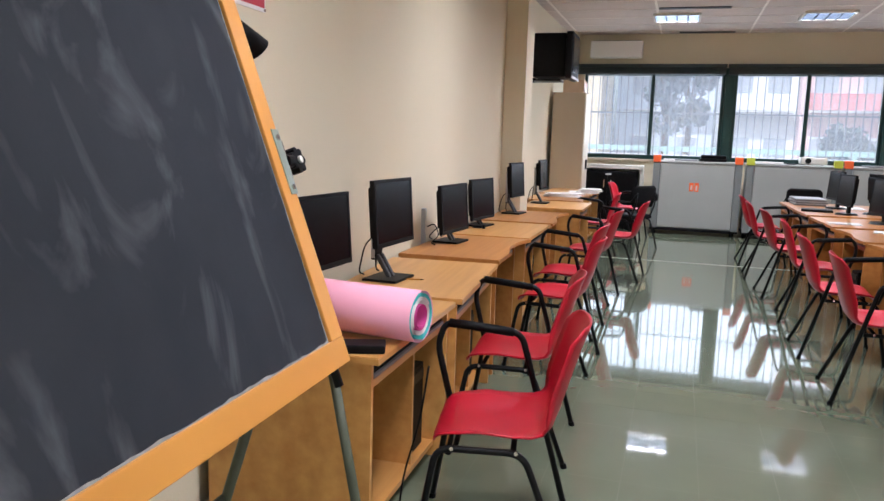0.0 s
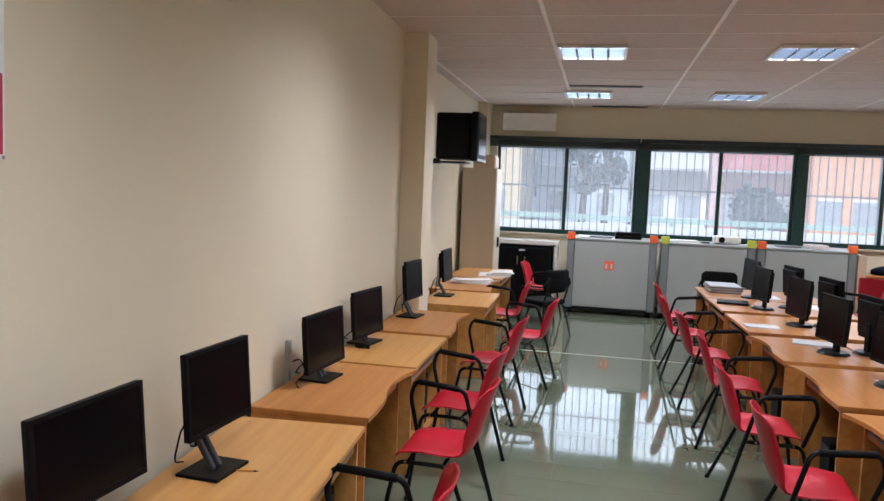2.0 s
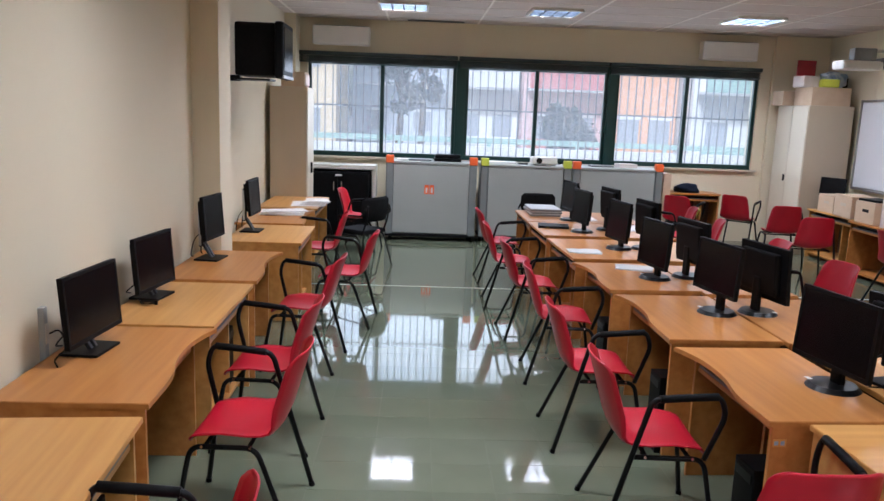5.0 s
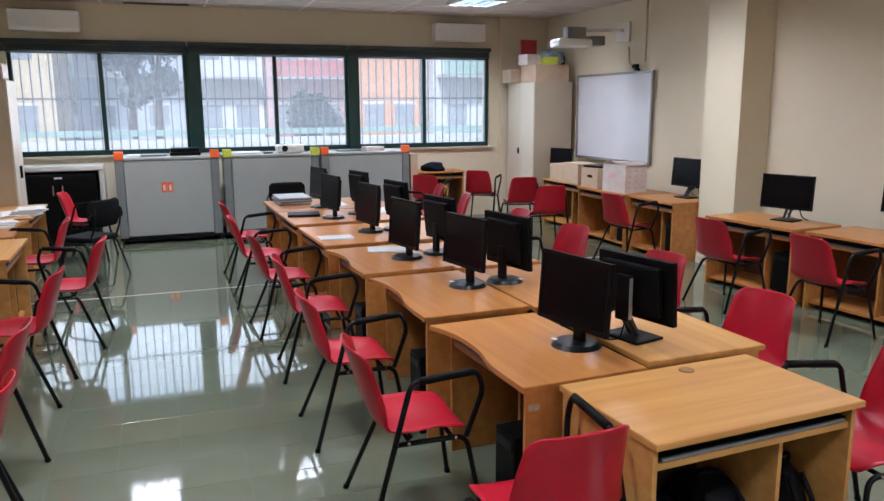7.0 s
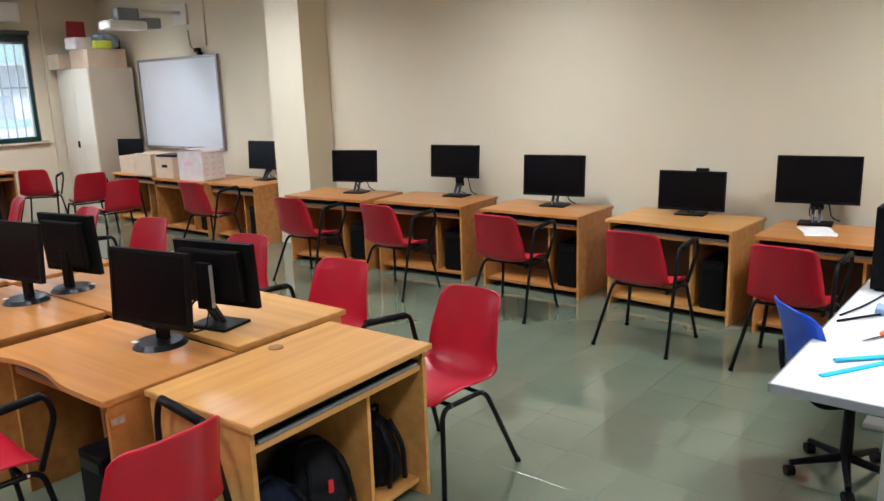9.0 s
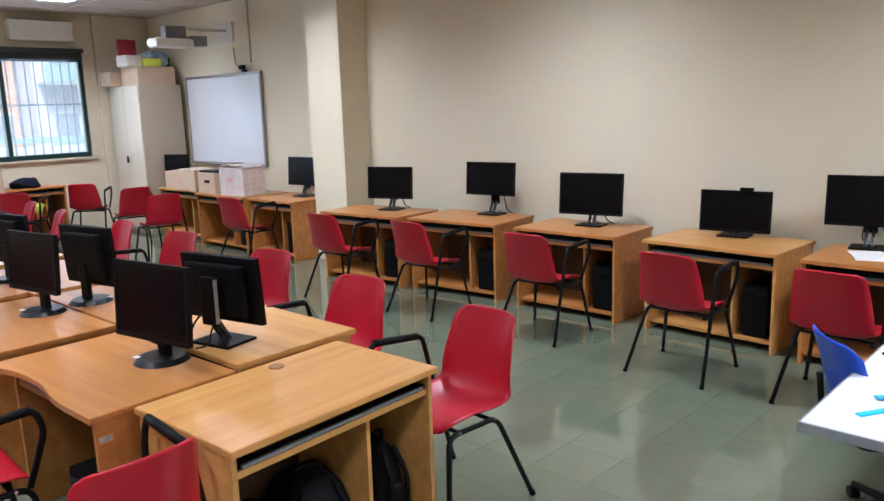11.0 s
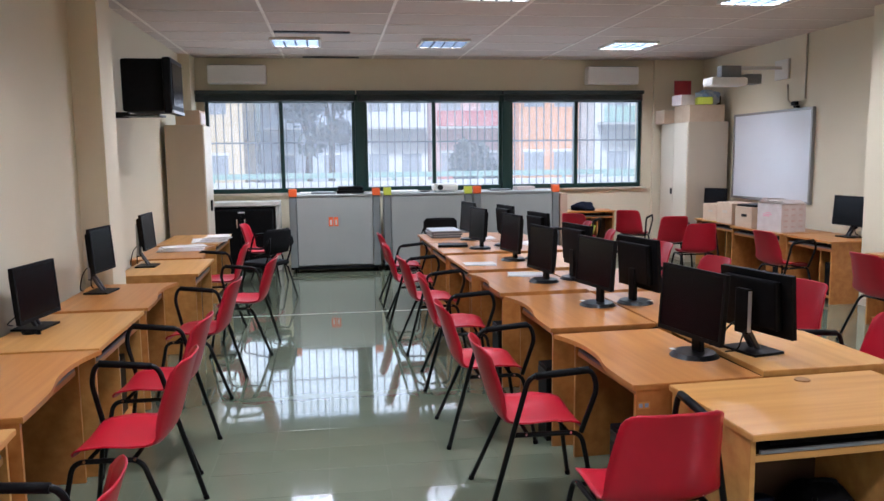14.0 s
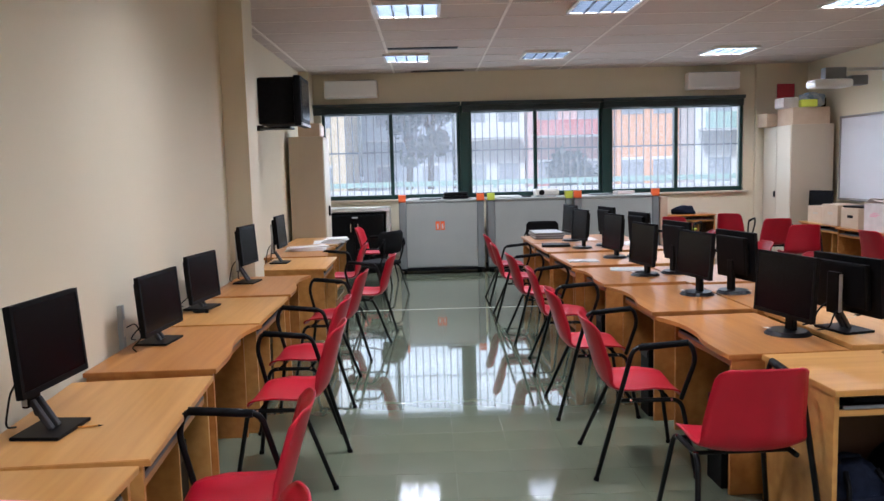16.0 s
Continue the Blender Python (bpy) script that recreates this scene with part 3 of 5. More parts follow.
red_chair = thing("chair", "red moulded plastic chair with black tubular legs and one armrest", "chair", "red chairs at the desks", m=pose(-0.70, 1.45, 0, 0, 0, 190))
chair_parts(red_chair)
for x, y, rz in ((-0.83, 2.41, 184), (-0.868, 3.87, 178), (-0.926, 4.75, 177), (-0.916, 6.13, 175), (-0.726, 7.36, 176), (-1.12, 8.62, 182), (-0.82, 11.15, -8),
                 (1.14, 3.855, -2), (1.094, 4.863, 0), (1.108, 5.993, -4), (1.048, 7.12, 2.6), (0.984, 8.177, -2), (0.993, 9.36, 1),
                 (1.322, 2.955, 91), (2.86, 2.88, 176), (2.97, 3.87, 188), (3.17, 5.05, 190), (3.21, 6.41, 190), (3.23, 7.6, 180), (3.2, 9.1, 168), (3.32, 10.3, 172),
                 (5.23, 1.85, -2), (5.20, 2.83, 0), (5.318, 4.068, 2), (5.252, 5.30, 2), (5.16, 6.40, 5), (5.44, 8.53, 8), (4.97, 9.85, 82), (5.19, 11.08, 79), (4.07, 11.97, 50), (5.14, 12.40, 50)):
    copy_thing(red_chair, pose(x, y, 0, 0, 0, rz))

# ---- windows ----
GLASS = bpy.data.materials.new("window_glass")
GLASS.use_nodes = True
_g = GLASS.node_tree
_g.nodes.clear()
_o, _t, _gl, _mx = _g.nodes.new("ShaderNodeOutputMaterial"), _g.nodes.new("ShaderNodeBsdfTransparent"), _g.nodes.new("ShaderNodeBsdfGlossy"), _g.nodes.new("ShaderNodeMixShader")
_t.inputs["Color"].default_value = (0.93, 0.95, 0.96, 1)
_gl.inputs["Roughness"].default_value = 0.02
_mx.inputs[0].default_value = 0.05
# A translucent share lays a bluish-white veil over the view, imitating glare.
_tr, _m2 = _g.nodes.new("ShaderNodeBsdfTranslucent"), _g.nodes.new("ShaderNodeMixShader")
_tr.inputs["Color"].default_value = (0.9, 0.93, 1.0, 1)
_m2.inputs[0].default_value = 0.09
_g.links.new(_t.outputs[0], _m2.inputs[1]), _g.links.new(_tr.outputs[0], _m2.inputs[2]), _g.links.new(_m2.outputs[0], _mx.inputs[1]), _g.links.new(_gl.outputs[0], _mx.inputs[2]), _g.links.new(_mx.outputs[0], _o.inputs[0])


def sash(x0, x1, label):
    """A window of two sliding panes with a grille of bars outside."""
    z0, z1, y = WZ0, 2.72, YF + 0.02
    xm, f = (x0 + x1) / 2, 0.055
    ob = thing("window", label, "window", "windows in the long band", m=pose(0, 0, 0))
    bm = boxes((x0, x1, y, y + 0.07, z0, z0 + 0.075), (x0, x1, y, y + 0.07, z1 - 0.05, WZ1 - 0.001), (x0, x0 + f, y, y + 0.07, z0 + 0.075, z1 - 0.05), (x1 - f, x1, y, y + 0.07, z0 + 0.075, z1 - 0.05), (xm - 0.032, xm + 0.032, y - 0.006, y + 0.07, z0 + 0.075, z1 - 0.05), bev=0.004)
    part("window_frame", bm, GREEN, ob)
    for a, b in ((x0 + f, xm - 0.032), (xm + 0.032, x1 - f)):
        p = part("pane", boxes((a, b, y + 0.03, y + 0.036, z0 + 0.075, z1 - 0.05)), GLASS, ob, "window pane with a bluish-white glare veil mixed in")
        p.visible_shadow = False
    n = round((x1 - x0) / 0.128)
    for i in range(1, n):
        x = x0 + (x1 - x0) * i / n
        part("grille_bar", boxes((x - 0.009, x + 0.009, YF + 0.19, YF + 0.206, z0 - 0.0, z1 + 0.05)), BARG, ob)
    for z in (2.03,):
        part("grille_rail", boxes((x0, x1, YF + 0.178, YF + 0.189, z - 0.014, z + 0.014)), BARG, ob)
    return ob


for x0, x1 in ((-1.85, 0.54), (0.688, 3.023), (3.158, 5.505)):
    sash(x0, x1, "dark green aluminium sliding window with steel bars outside")
for x0, x1 in ((0.54, 0.688), (3.023, 3.158)):
    solid("window_mullion", boxes((x0, x1, YF - 0.03, YF + 0.09, WZ0, 2.799), bev=0.006), GREEN, "broad dark green post between two windows", "mullion", "structure")
for x0, x1 in ((-2.0, 0.55), (0.57, 3.0), (3.02, 5.5)):
    ob = thing("blind", "dark grey-green venetian blind, fully raised", "blind", "blinds over the windows", m=pose(0, 0, 0))
    part("head_rail", boxes((x0, x1, YF - 0.12, YF - 0.005, 2.80, 2.86), bev=0.006), BLINDM, ob)
    for i in range(6):
        part("slat", boxes((x0 + 0.02, x1 - 0.02, YF - 0.10, YF - 0.03, 2.705 + i * 0.0155, 2.714 + i * 0.0155), bev=0.002), BLINDS, ob)
    part("bottom_rail", boxes((x0 + 0.02, x1 - 0.02, YF - 0.10, YF - 0.03, 2.685, 2.70), bev=0.004), BLINDS, ob)

for x0 in (-1.76, 4.46):
    ob = thing("air_conditioner", "white wall-mounted air conditioner above the windows", "air conditioner", "wall air conditioners", m=pose(x0, YF, 2.96))
    part("housing", boxes((0, 0.9, -0.21, 0, 0, 0.29), bev=0.025), ACW, ob)
    part("air_flap", boxes((0.05, 0.85, -0.217, -0.15, 0.015, 0.06), bev=0.006), ACW, ob)
    part("intake_slot", boxes((0.04, 0.86, -0.20, -0.02, 0.288, 0.294)), GREYP, ob, "grey intake grille")
for x0, x1, y in ((-0.54, 0.42, 10.35), (-0.27, 0.62, 12.8)):
    ob = thing("ceiling_vent", "dark slot diffuser let into the ceiling", "vent", "ceiling slots", m=pose(x0, y, H))
    part("slot", boxes((0, x1 - x0, -0.05, 0.05, -0.012, 0.0)), BLACKP, ob)
    for k in (-0.05, 0.042):
        part("edge", boxes((0, x1 - x0, k, k + 0.008, -0.016, 0.0)), GREYP, ob)

# ---- ceiling lights ----
# The row at y = -2.6 is unseen, added to brighten the near walls.
for yl, sh in ((-2.6, 0.25), (0.8, 0.2), (4.3, 0.15), (7.74, 0.1), (11.14, 0.0)):
    for xl0 in (-0.3, 1.75, 4.5):
        xl = xl0 + sh
        ob = thing("ceiling_light", "square recessed ceiling light with louvres, lit bluish white", "ceiling light", "ceiling lights", m=pose(xl, yl, H))
        part("diffuser", boxes((-0.31, 0.31, -0.31, 0.31, -0.008, -0.004)), LAMP, ob)
        for a, b, c, d in ((-0.34, 0.34, -0.34, -0.31), (-0.34, 0.34, 0.31, 0.34), (-0.34, -0.31, -0.31, 0.31), (0.31, 0.34, -0.31, 0.31)):
            part("frame", boxes((a, b, c, d, -0.034, 0.0)), WHITEP, ob)
        for i in range(1, 4):
            part("louvre", boxes((-0.31 + i * 0.155 - 0.008, -0.31 + i * 0.155 + 0.008, -0.31, 0.31, -0.042, -0.012)), BLADE, ob)
        for i in range(1, 7):
            part("cross_blade", boxes((-0.31, 0.31, -0.31 + i * 0.0886 - 0.005, -0.31 + i * 0.0886 + 0.005, -0.042, -0.012)), BLADE, ob)
        area("lamp", pose(xl, yl, H - 0.0095), 0.6, 0.6, LAMPW[xl0], (1.0, 0.945, 0.915), 165 if xl0 > 4 else 152)
area("window_daylight", pose(1.78, YF + 0.34, 1.97, -90), 7.3, 1.55, DAYW, (0.93, 0.97, 1.0))


# ---- charging carts ----
def cart(x0, x1, sticker, tape):
    w, d, h = x1 - x0, 0.62, 1.20
    ob = thing("laptop_cart", "grey steel laptop charging cart on black castors", "cart", "laptop charging carts", m=pose(x0, 12.04, 0))
    part("body", boxes((0.02, w - 0.02, 0.03, d, 0.10, h - 0.02), bev=0.008), CARTG, ob)
    part("door", boxes((0.12, w - 0.12, 0.0, 0.028, 0.12, h - 0.035), bev=0.004), CARTG, ob)
    for a in (0.0, w - 0.115):
        part("corner_post", boxes((a, a + 0.115, -0.012, 0.10, 0.085, h), bev=0.02), CARTD, ob, "darker grey rounded corner post")
    part("top_tray", boxes((0.0, w, -0.005, d + 0.01, h - 0.02, h + 0.015), bev=0.008), CARTG, ob)
    part("base", boxes((0.0, w, -0.01, d, 0.06, 0.10), bev=0.01), BLACKP, ob, "black base frame")
    if not sticker:
        part("lock", boxes((w * 0.5 - 0.03, w * 0.5 + 0.03, -0.012, -0.0005, 0.5, 0.6), bev=0.003), CARTD, ob)
    for a in (0.07, w - 0.07):
        for b in (0.07, d - 0.07):
            bm = bmesh.new()
            cyl(bm, (a - 0.018, b, 0.04), (a + 0.018, b, 0.04), 0.04, 16)
            part("castor", bm, BLACKP, ob)
    for a in (0.0, w - 0.115):
        part("corner_tape", boxes((a - 0.003, a + 0.118, -0.02, 0.08, h - 0.012, h + 0.105), bev=0.008), tape, ob, "bright plastic corner cap")
    if sticker:
        for a in (-0.075, 0.005):
            part("sticker", boxes((w * 0.48 + a, w * 0.48 + a + 0.068, -0.003, -0.0003, 0.725, 0.865)), ORANGE, ob, "orange-red warning sticker")
            part("sticker_mark", boxes((w * 0.48 + a + 0.02, w * 0.48 + a + 0.048, -0.0045, -0.0031, 0.745, 0.825)), CARDW, ob, "pale mark")
    return ob


cart(-0.525, 0.865, True, ORANGE)
cart(0.925, 2.315, False, YELLOW)
cart(2.345, 3.74, False, ORANGE)
solid("cardboard_panel", boxes((3.78, 3.90, 12.1, 12.7, 0, 1.16), bev=0.004), CARD, "tall brown panel standing beside the carts", "panel")
ZC = 1.216
for x, y, w, d, h, mt, lb in ((0.0, 12.35, 0.36, 0.25, 0.03, GREYP, "closed grey laptop lying on the cart"), (-0.2, 12.4, 0.34, 0.24, 0.025, PAPER, "white paper folder on the cart"), (0.42, 12.4, 0.42, 0.3, 0.05, BLACKP, "black closed laptop lying on the cart"),
                              (1.25, 12.4, 0.5, 0.28, 0.03, PAPER, "stack of white sheets on the cart"), (1.6, 12.3, 0.14, 0.1, 0.02, BLACKP, "small black power adapter on the cart"), (2.85, 12.4, 0.36, 0.25, 0.025, GREYP, "closed grey laptop lying on the cart"), (3.25, 12.4, 0.3, 0.24, 0.06, CARDW, "white carton lying on the cart")):
    solid("cart_clutter", boxes((-w / 2, w / 2, -d / 2, d / 2, 0, h), bev=min(h * 0.3, 0.008)), mt, lb, "clutter", m=pose(x, y, ZC, 0, 0, (x * 37) % 11 - 5))
solid("printer_scanner", boxes((-0.2, 0.2, -0.14, 0.14, 0, 0.06), bev=0.02), BLACKP, "low black device on top of a laptop", "device", m=pose(0.42, 12.4, ZC + 0.05))
pj = thing("projector", "silver and white portable projector on a cart", "projector", m=pose(1.93, 12.35, ZC))
part("case", boxes((-0.2, 0.2, -0.13, 0.13, 0.012, 0.125), bev=0.03), WHITEP, pj)
_bm = bmesh.new()
cyl(_bm, (-0.09, -0.15, 0.07), (-0.09, -0.12, 0.07), 0.045, 20)
part("lens", _bm, GLOSSP, pj, "dark lens", smooth=False)
for a in (-0.15, 0.15):
    _bm = bmesh.new()
    cyl(_bm, (a, 0, 0), (a, 0, 0.014), 0.015)
    part("foot", _bm, BLACKP, pj)
_bm = bmesh.new()
tube(_bm, rounded([(2.13, 12.4, ZC + 0.008), (2.28, 12.3, ZC + 0.06), (2.33, 12.42, ZC + 0.05), (2.2, 12.5, ZC + 0.008)], 0.05), 0.006)
solid("power_cable", _bm, BLACKP, "loose black cable curling over the cart", "cable")

# ---- console and black cabinet by the window ----
cs = thing("console_table", "white painted console under the window sill", "table", m=pose(-1.84, 12.5, 0))
part("top", boxes((0, 1.14, -0.02, 0.45, 1.03, 1.10), bev=0.012), WHITEP, cs)
for a in (0.0, 1.08):
    part("leg_panel", boxes((a, a + 0.06, 0, 0.43, 0, 1.03), bev=0.006), WHITEP, cs)
part("back_panel", boxes((0.06, 1.08, 0.38, 0.42, 0.1, 1.03)), WHITEP, cs)
bc = thing("black_cabinet", "low black two-door cabinet below the window", "cabinet", m=pose(-1.78, 12.38, 0))
part("body", boxes((0, 0.98, 0.02, 0.48, 0.03, 0.99), bev=0.006), BLACKP, bc)
for a in (0.01, 0.495):
    p = part("door", boxes((a, a + 0.475, 0, 0.019, 0.05, 0.97), bev=0.004), BLACKP, bc)
    part("handle", boxes((0.42 if a < 0.2 else 0.54, 0.44 if a < 0.2 else 0.56, -0.025, -0.001, 0.70, 0.84), bev=0.004), STEEL, p, "steel handle")
part("plinth", boxes((0.03, 0.95, 0.05, 0.45, 0, 0.03)), BLACKP, bc)
part("label_holder", boxes((0.45, 0.55, -0.004, -0.0005, 0.93, 0.955)), PAPER, bc, "small white label")

# ---- tall cabinets ----
tc = thing("tall_cabinet", "tall beige steel cabinet against the alcove wall", "cabinet", m=pose(-2.085, 11.0, 0))
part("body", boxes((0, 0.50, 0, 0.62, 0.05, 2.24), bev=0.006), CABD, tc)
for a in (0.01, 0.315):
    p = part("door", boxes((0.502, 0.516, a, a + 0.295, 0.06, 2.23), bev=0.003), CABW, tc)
    part("handle", boxes((0.52, 0.54, 0.27 if a < 0.2 else 0.335, 0.285 if a < 0.2 else 0.35, 1.05, 1.2), bev=0.003), BLACKP, p)
part("plinth", boxes((0.02, 0.48, 0.02, 0.60, 0, 0.05)), CABD, tc)
_bx = thing("carton", "brown cardboard carton on top of the cabinet", "box", "cartons", m=pose(-1.95, 11.1, 2.24))
part("box", boxes((0, 0.32, 0, 0.4, 0, 0.20), bev=0.004), CARD, _bx)
part("flap", boxes((0.325, 0.335, 0.02, 0.38, 0.02, 0.17), bev=0.002), CARDW, _bx, "pale printed side")
cr = thing("tall_cupboard", "tall cream metal cupboard with double doors beside the whiteboard", "cabinet", m=pose(5.81, 11.86, 0))
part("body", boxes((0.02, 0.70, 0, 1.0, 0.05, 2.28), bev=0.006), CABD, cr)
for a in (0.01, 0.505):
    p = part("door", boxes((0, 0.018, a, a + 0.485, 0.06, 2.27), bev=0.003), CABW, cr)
    if a > 0.2:
        part("lock", boxes((-0.02, -0.001, 0.52, 0.56, 1.10, 1.2), bev=0.004), BLACKP, p)
part("plinth", boxes((0.03, 0.68, 0.02, 0.98, 0, 0.05)), CABD, cr)
for x, y, w, d, h, mt, lb in ((5.84, 11.87, 0.6, 0.55, 0.27, CARD, "flat brown cardboard carton on the cupboard"), (5.70, 12.50, 0.34, 0.36, 0.22, CARD, "small brown carton at the cupboard edge")):
    ob = thing("carton", lb, "box", "cartons", m=pose(x, y, 2.28))
    part("box", boxes((0, w, 0, d, 0, h), bev=0.004), mt, ob)
    part("tape", boxes((w * 0.45, w * 0.55, -0.001, d + 0.001, h - 0.002, h + 0.002)), CARDW, ob, "pale packing tape")
for x, y, z, w, d, h, mt, lb, r in ((5.88, 12.18, 2.552, 0.26, 0.30, 0.17, CARDW, "white carton standing on the boxes", 4), (5.85, 12.16, 2.723, 0.30, 0.03, 0.23, DRED, "dark red folder standing on the boxes", 6), (6.12, 11.95, 2.552, 0.25, 0.2, 0.12, YELLOW, "yellow-green packet lying on the boxes", -15), (6.36, 12.2, 2.552, 0.2, 0.3, 0.16, BLACKP, "dark case on the boxes", 8)):
    solid("cupboard_clutter", boxes((-w / 2, w / 2, -d / 2, d / 2, 0, h), bev=min(0.02, d * 0.3)), mt, lb, "clutter", m=pose(x, y, z, 0, 0, r))
_bm = bmesh.new()
bmesh.ops.create_icosphere(_bm, subdivisions=4, radius=1)
for v in _bm.verts:
    q = Vector([math.copysign(abs(k) ** 0.55, k) for k in v.co]) * (1 + 0.16 * noise.noise(v.co * 2.3) + 0.10 * noise.noise(v.co * 6))
    v.co = Vector((q.x * 0.20, q.y * 0.13, max(0.0, (q.z + 0.9) * 0.125)))
solid("plastic_bag", _bm, BLUEB, "crumpled blue and white plastic bag on the boxes", "bag", m=pose(6.26, 12.12, 2.552, 0, 0, 20))

# ---- television ----
tv = thing("television", "bulky black tube television on a wall bracket", "television", m=pose(-1.935, 8.3, 2.24))
_bm = bmesh.new()
box(_bm, 0.0, 0.42, 0.05, 0.55, 0.02, 0.55, 0.03)
part("housing", _bm, BLACKP, tv)
part("bezel", boxes((0.415, 0.50, 0.0, 0.62, 0.0, 0.56), bev=0.02), BLACKP, tv)
part("screen", boxes((0.497, 0.506, 0.05, 0.57, 0.08, 0.51), bev=0.004), SCREEN, tv, "dark glass screen")
part("silver_trim", boxes((0.49, 0.508, 0.005, 0.615, 0.005, 0.035), bev=0.004), SILVER, tv, "silver strip")
part("bracket_shelf", boxes((-0.02, 0.34, 0.14, 0.46, -0.02, -0.001)), BLACKM, tv)
part("bracket_arm", boxes((-0.19, -0.001, 0.30, 0.38, -0.03, 0.03), bev=0.004), BLACKM, tv)
_bm = bmesh.new()
tube(_bm, rounded([(-2.13, 8.1, 2.3), (-2.12, 7.75, 2.0), (-2.12, 7.7, 0.9)], 0.1), 0.01)
solid("wall_cable", _bm, BLACKP, "black cable running down the alcove wall", "cable")

# ---- whiteboard and projector arm ----
wb = thing("whiteboard", "interactive whiteboard with a grey frame on the wall", "whiteboard", m=pose(XR, 9.733, 1.06))
part("surface", boxes((-0.035, -0.003, 0.03, 2.02, 0.03, 1.29)), BOARDW, wb)
for a in ((0, 0.035, 0, 1.32), (2.015, 2.05, 0, 1.32), (0.035, 2.015, 0, 0.035), (0.035, 2.015, 1.285, 1.32)):
    part("frame", boxes((-0.05, -0.001, a[0], a[1], a[2], a[3]), bev=0.004), GREYM, wb)
part("pen_tray", boxes((-0.11, -0.05, 0.5, 1.6, -0.005, 0.02), bev=0.006), GREYM, wb)
pa = thing("wall_projector", "white short-throw projector on a wall arm", "projector", m=pose(XR, 10.54, 2.95))
part("wall_plate", boxes((-0.03, 0, -0.17, 0.17, -0.14, 0.14), bev=0.006), WHITEP, pa)
part("arm", boxes((-0.93, -0.03, -0.03, 0.03, 0.0, 0.045), bev=0.01), WHITEP, pa)
part("case", boxes((-1.16, -0.61, -0.15, 0.15, -0.235, -0.115), bev=0.045), ACW, pa)
part("mount", boxes((-0.98, -0.68, -0.07, 0.07, -0.118, 0.05), bev=0.012), GREYP, pa)
part("lens_hood", boxes((-0.625, -0.39, -0.11, 0.11, -0.205, -0.07), bev=0.015), GREYP, pa)
_bm = bmesh.new()
tube(_bm, [(6.59, 9.98, 3.37), (6.59, 9.98, 2.5)], 0.012)
tube(_bm, rounded([(6.59, 10.4, 2.73), (6.59, 10.38, 2.5), (6.59, 10.2, 2.42)], 0.05), 0.01)
solid("cable_duct", _bm, WALLTRIM, "pale cable duct down the wall", "cable duct")
wc = thing("webcam", "small black camera above the whiteboard", "camera", m=pose(6.56, 10.12, 2.385))
part("bracket", boxes((-0.03, 0.035, -0.03, 0.03, 0, 0.03), bev=0.004), BLACKP, wc)
part("body", boxes((-0.06, 0.0, -0.05, 0.05, 0.031, 0.09), bev=0.012), BLACKP, wc)

# ---- boxes and papers on the wall desks ----
def carton(x, y, z, w, d, h, rz, m_, label, mark=None):
    ob = thing("carton", label, "box", "cartons on the desks", m=pose(x, y, z, 0, 0, rz))
    part("box", boxes((-w / 2, w / 2, -d / 2, d / 2, 0, h), bev=0.004), m_, ob)
    for s in (-1, 1):
        part("flap", boxes((-w / 2, w / 2, s * d / 4 - d / 4 + 0.004, s * d / 4 + d / 4 - 0.004, h + 0.0005, h + 0.005)), m_, ob)
    if mark:
        part("print", boxes((-w / 2 - 0.0015, -w / 2 - 0.0003, -d * 0.2, d * 0.12, h * 0.52, h * 0.66)), mark, ob, "printed mark")
        part("print", boxes((-w * 0.12, w * 0.2, -d / 2 - 0.0015, -d / 2 - 0.0003, h * 0.52, h * 0.62)), mark, ob, "printed mark")
    return ob


carton(6.10, 11.3, D, 0.34, 0.36, 0.25, 6, CARD, "brown cardboard carton on a desk", CABD)
carton(6.05, 10.72, D, 0.36, 0.5, 0.30, -4, CARD, "brown cardboard carton on a desk", CABD)
carton(6.0, 10.12, D, 0.36, 0.40, 0.28, 3, CARD, "brown cardboard carton with a dark handle hole", BLACKP)
wc_ = carton(6.02, 9.52, D, 0.38, 0.46, 0.36, 8, CARDW, "white carton with faded red print")
for y, tl in ((-0.20, 24), (0.19, -33), (0.05, 12)):
    part("open_flap", boxes((-0.18, 0.18, -0.05, 0.05, 0, 0.004)), CARDW, wc_, m=pose(0, y, 0.395, tl, 4, 3))
for y0, y1, z0, z1 in ((-0.05, 0.11, 0.215, 0.229), (-0.01, 0.12, 0.195, 0.207), (-0.03, 0.07, 0.24, 0.25)):
    part("print_mark", boxes((-0.1925, -0.1903, y0, y1, z0, z1)), PINK, wc_, "faded red print")
for i in range(3):
    for k in range(4):
        part("print_mark", boxes((-0.15 + i * 0.115, -0.09 + i * 0.115, -0.2325, -0.2303, 0.06 + k * 0.075, 0.082 + k * 0.075)), PINKP, wc_, "pale pinkish print")
solid("dark_tray", boxes((-0.16, 0.16, -0.18, 0.18, 0, 0.03), bev=0.01), BLACKP, "flat dark tray on a carton", "tray", m=pose(6.0, 10.12, D + 0.286, 0, 0, 10))

# ---- things on the middle desks ----
for i in range(3):
    lt = thing("laptop", "closed silver-grey laptop in a stack", "laptop", "stacked laptops", m=pose(1.56, 10.0, D + i * 0.03, 0, 0, (i * 5) % 9))
    part("base", boxes((-0.19, 0.19, -0.26, 0.26, 0, 0.016), bev=0.004), GREYP, lt)
    part("lid", boxes((-0.19, 0.19, -0.26, 0.26, 0.0165, 0.029), bev=0.004), SILVER, lt)
lt = thing("laptop", "closed black laptop lying on a desk", "laptop", m=pose(1.50, 8.84, D, 0, 0, -8))
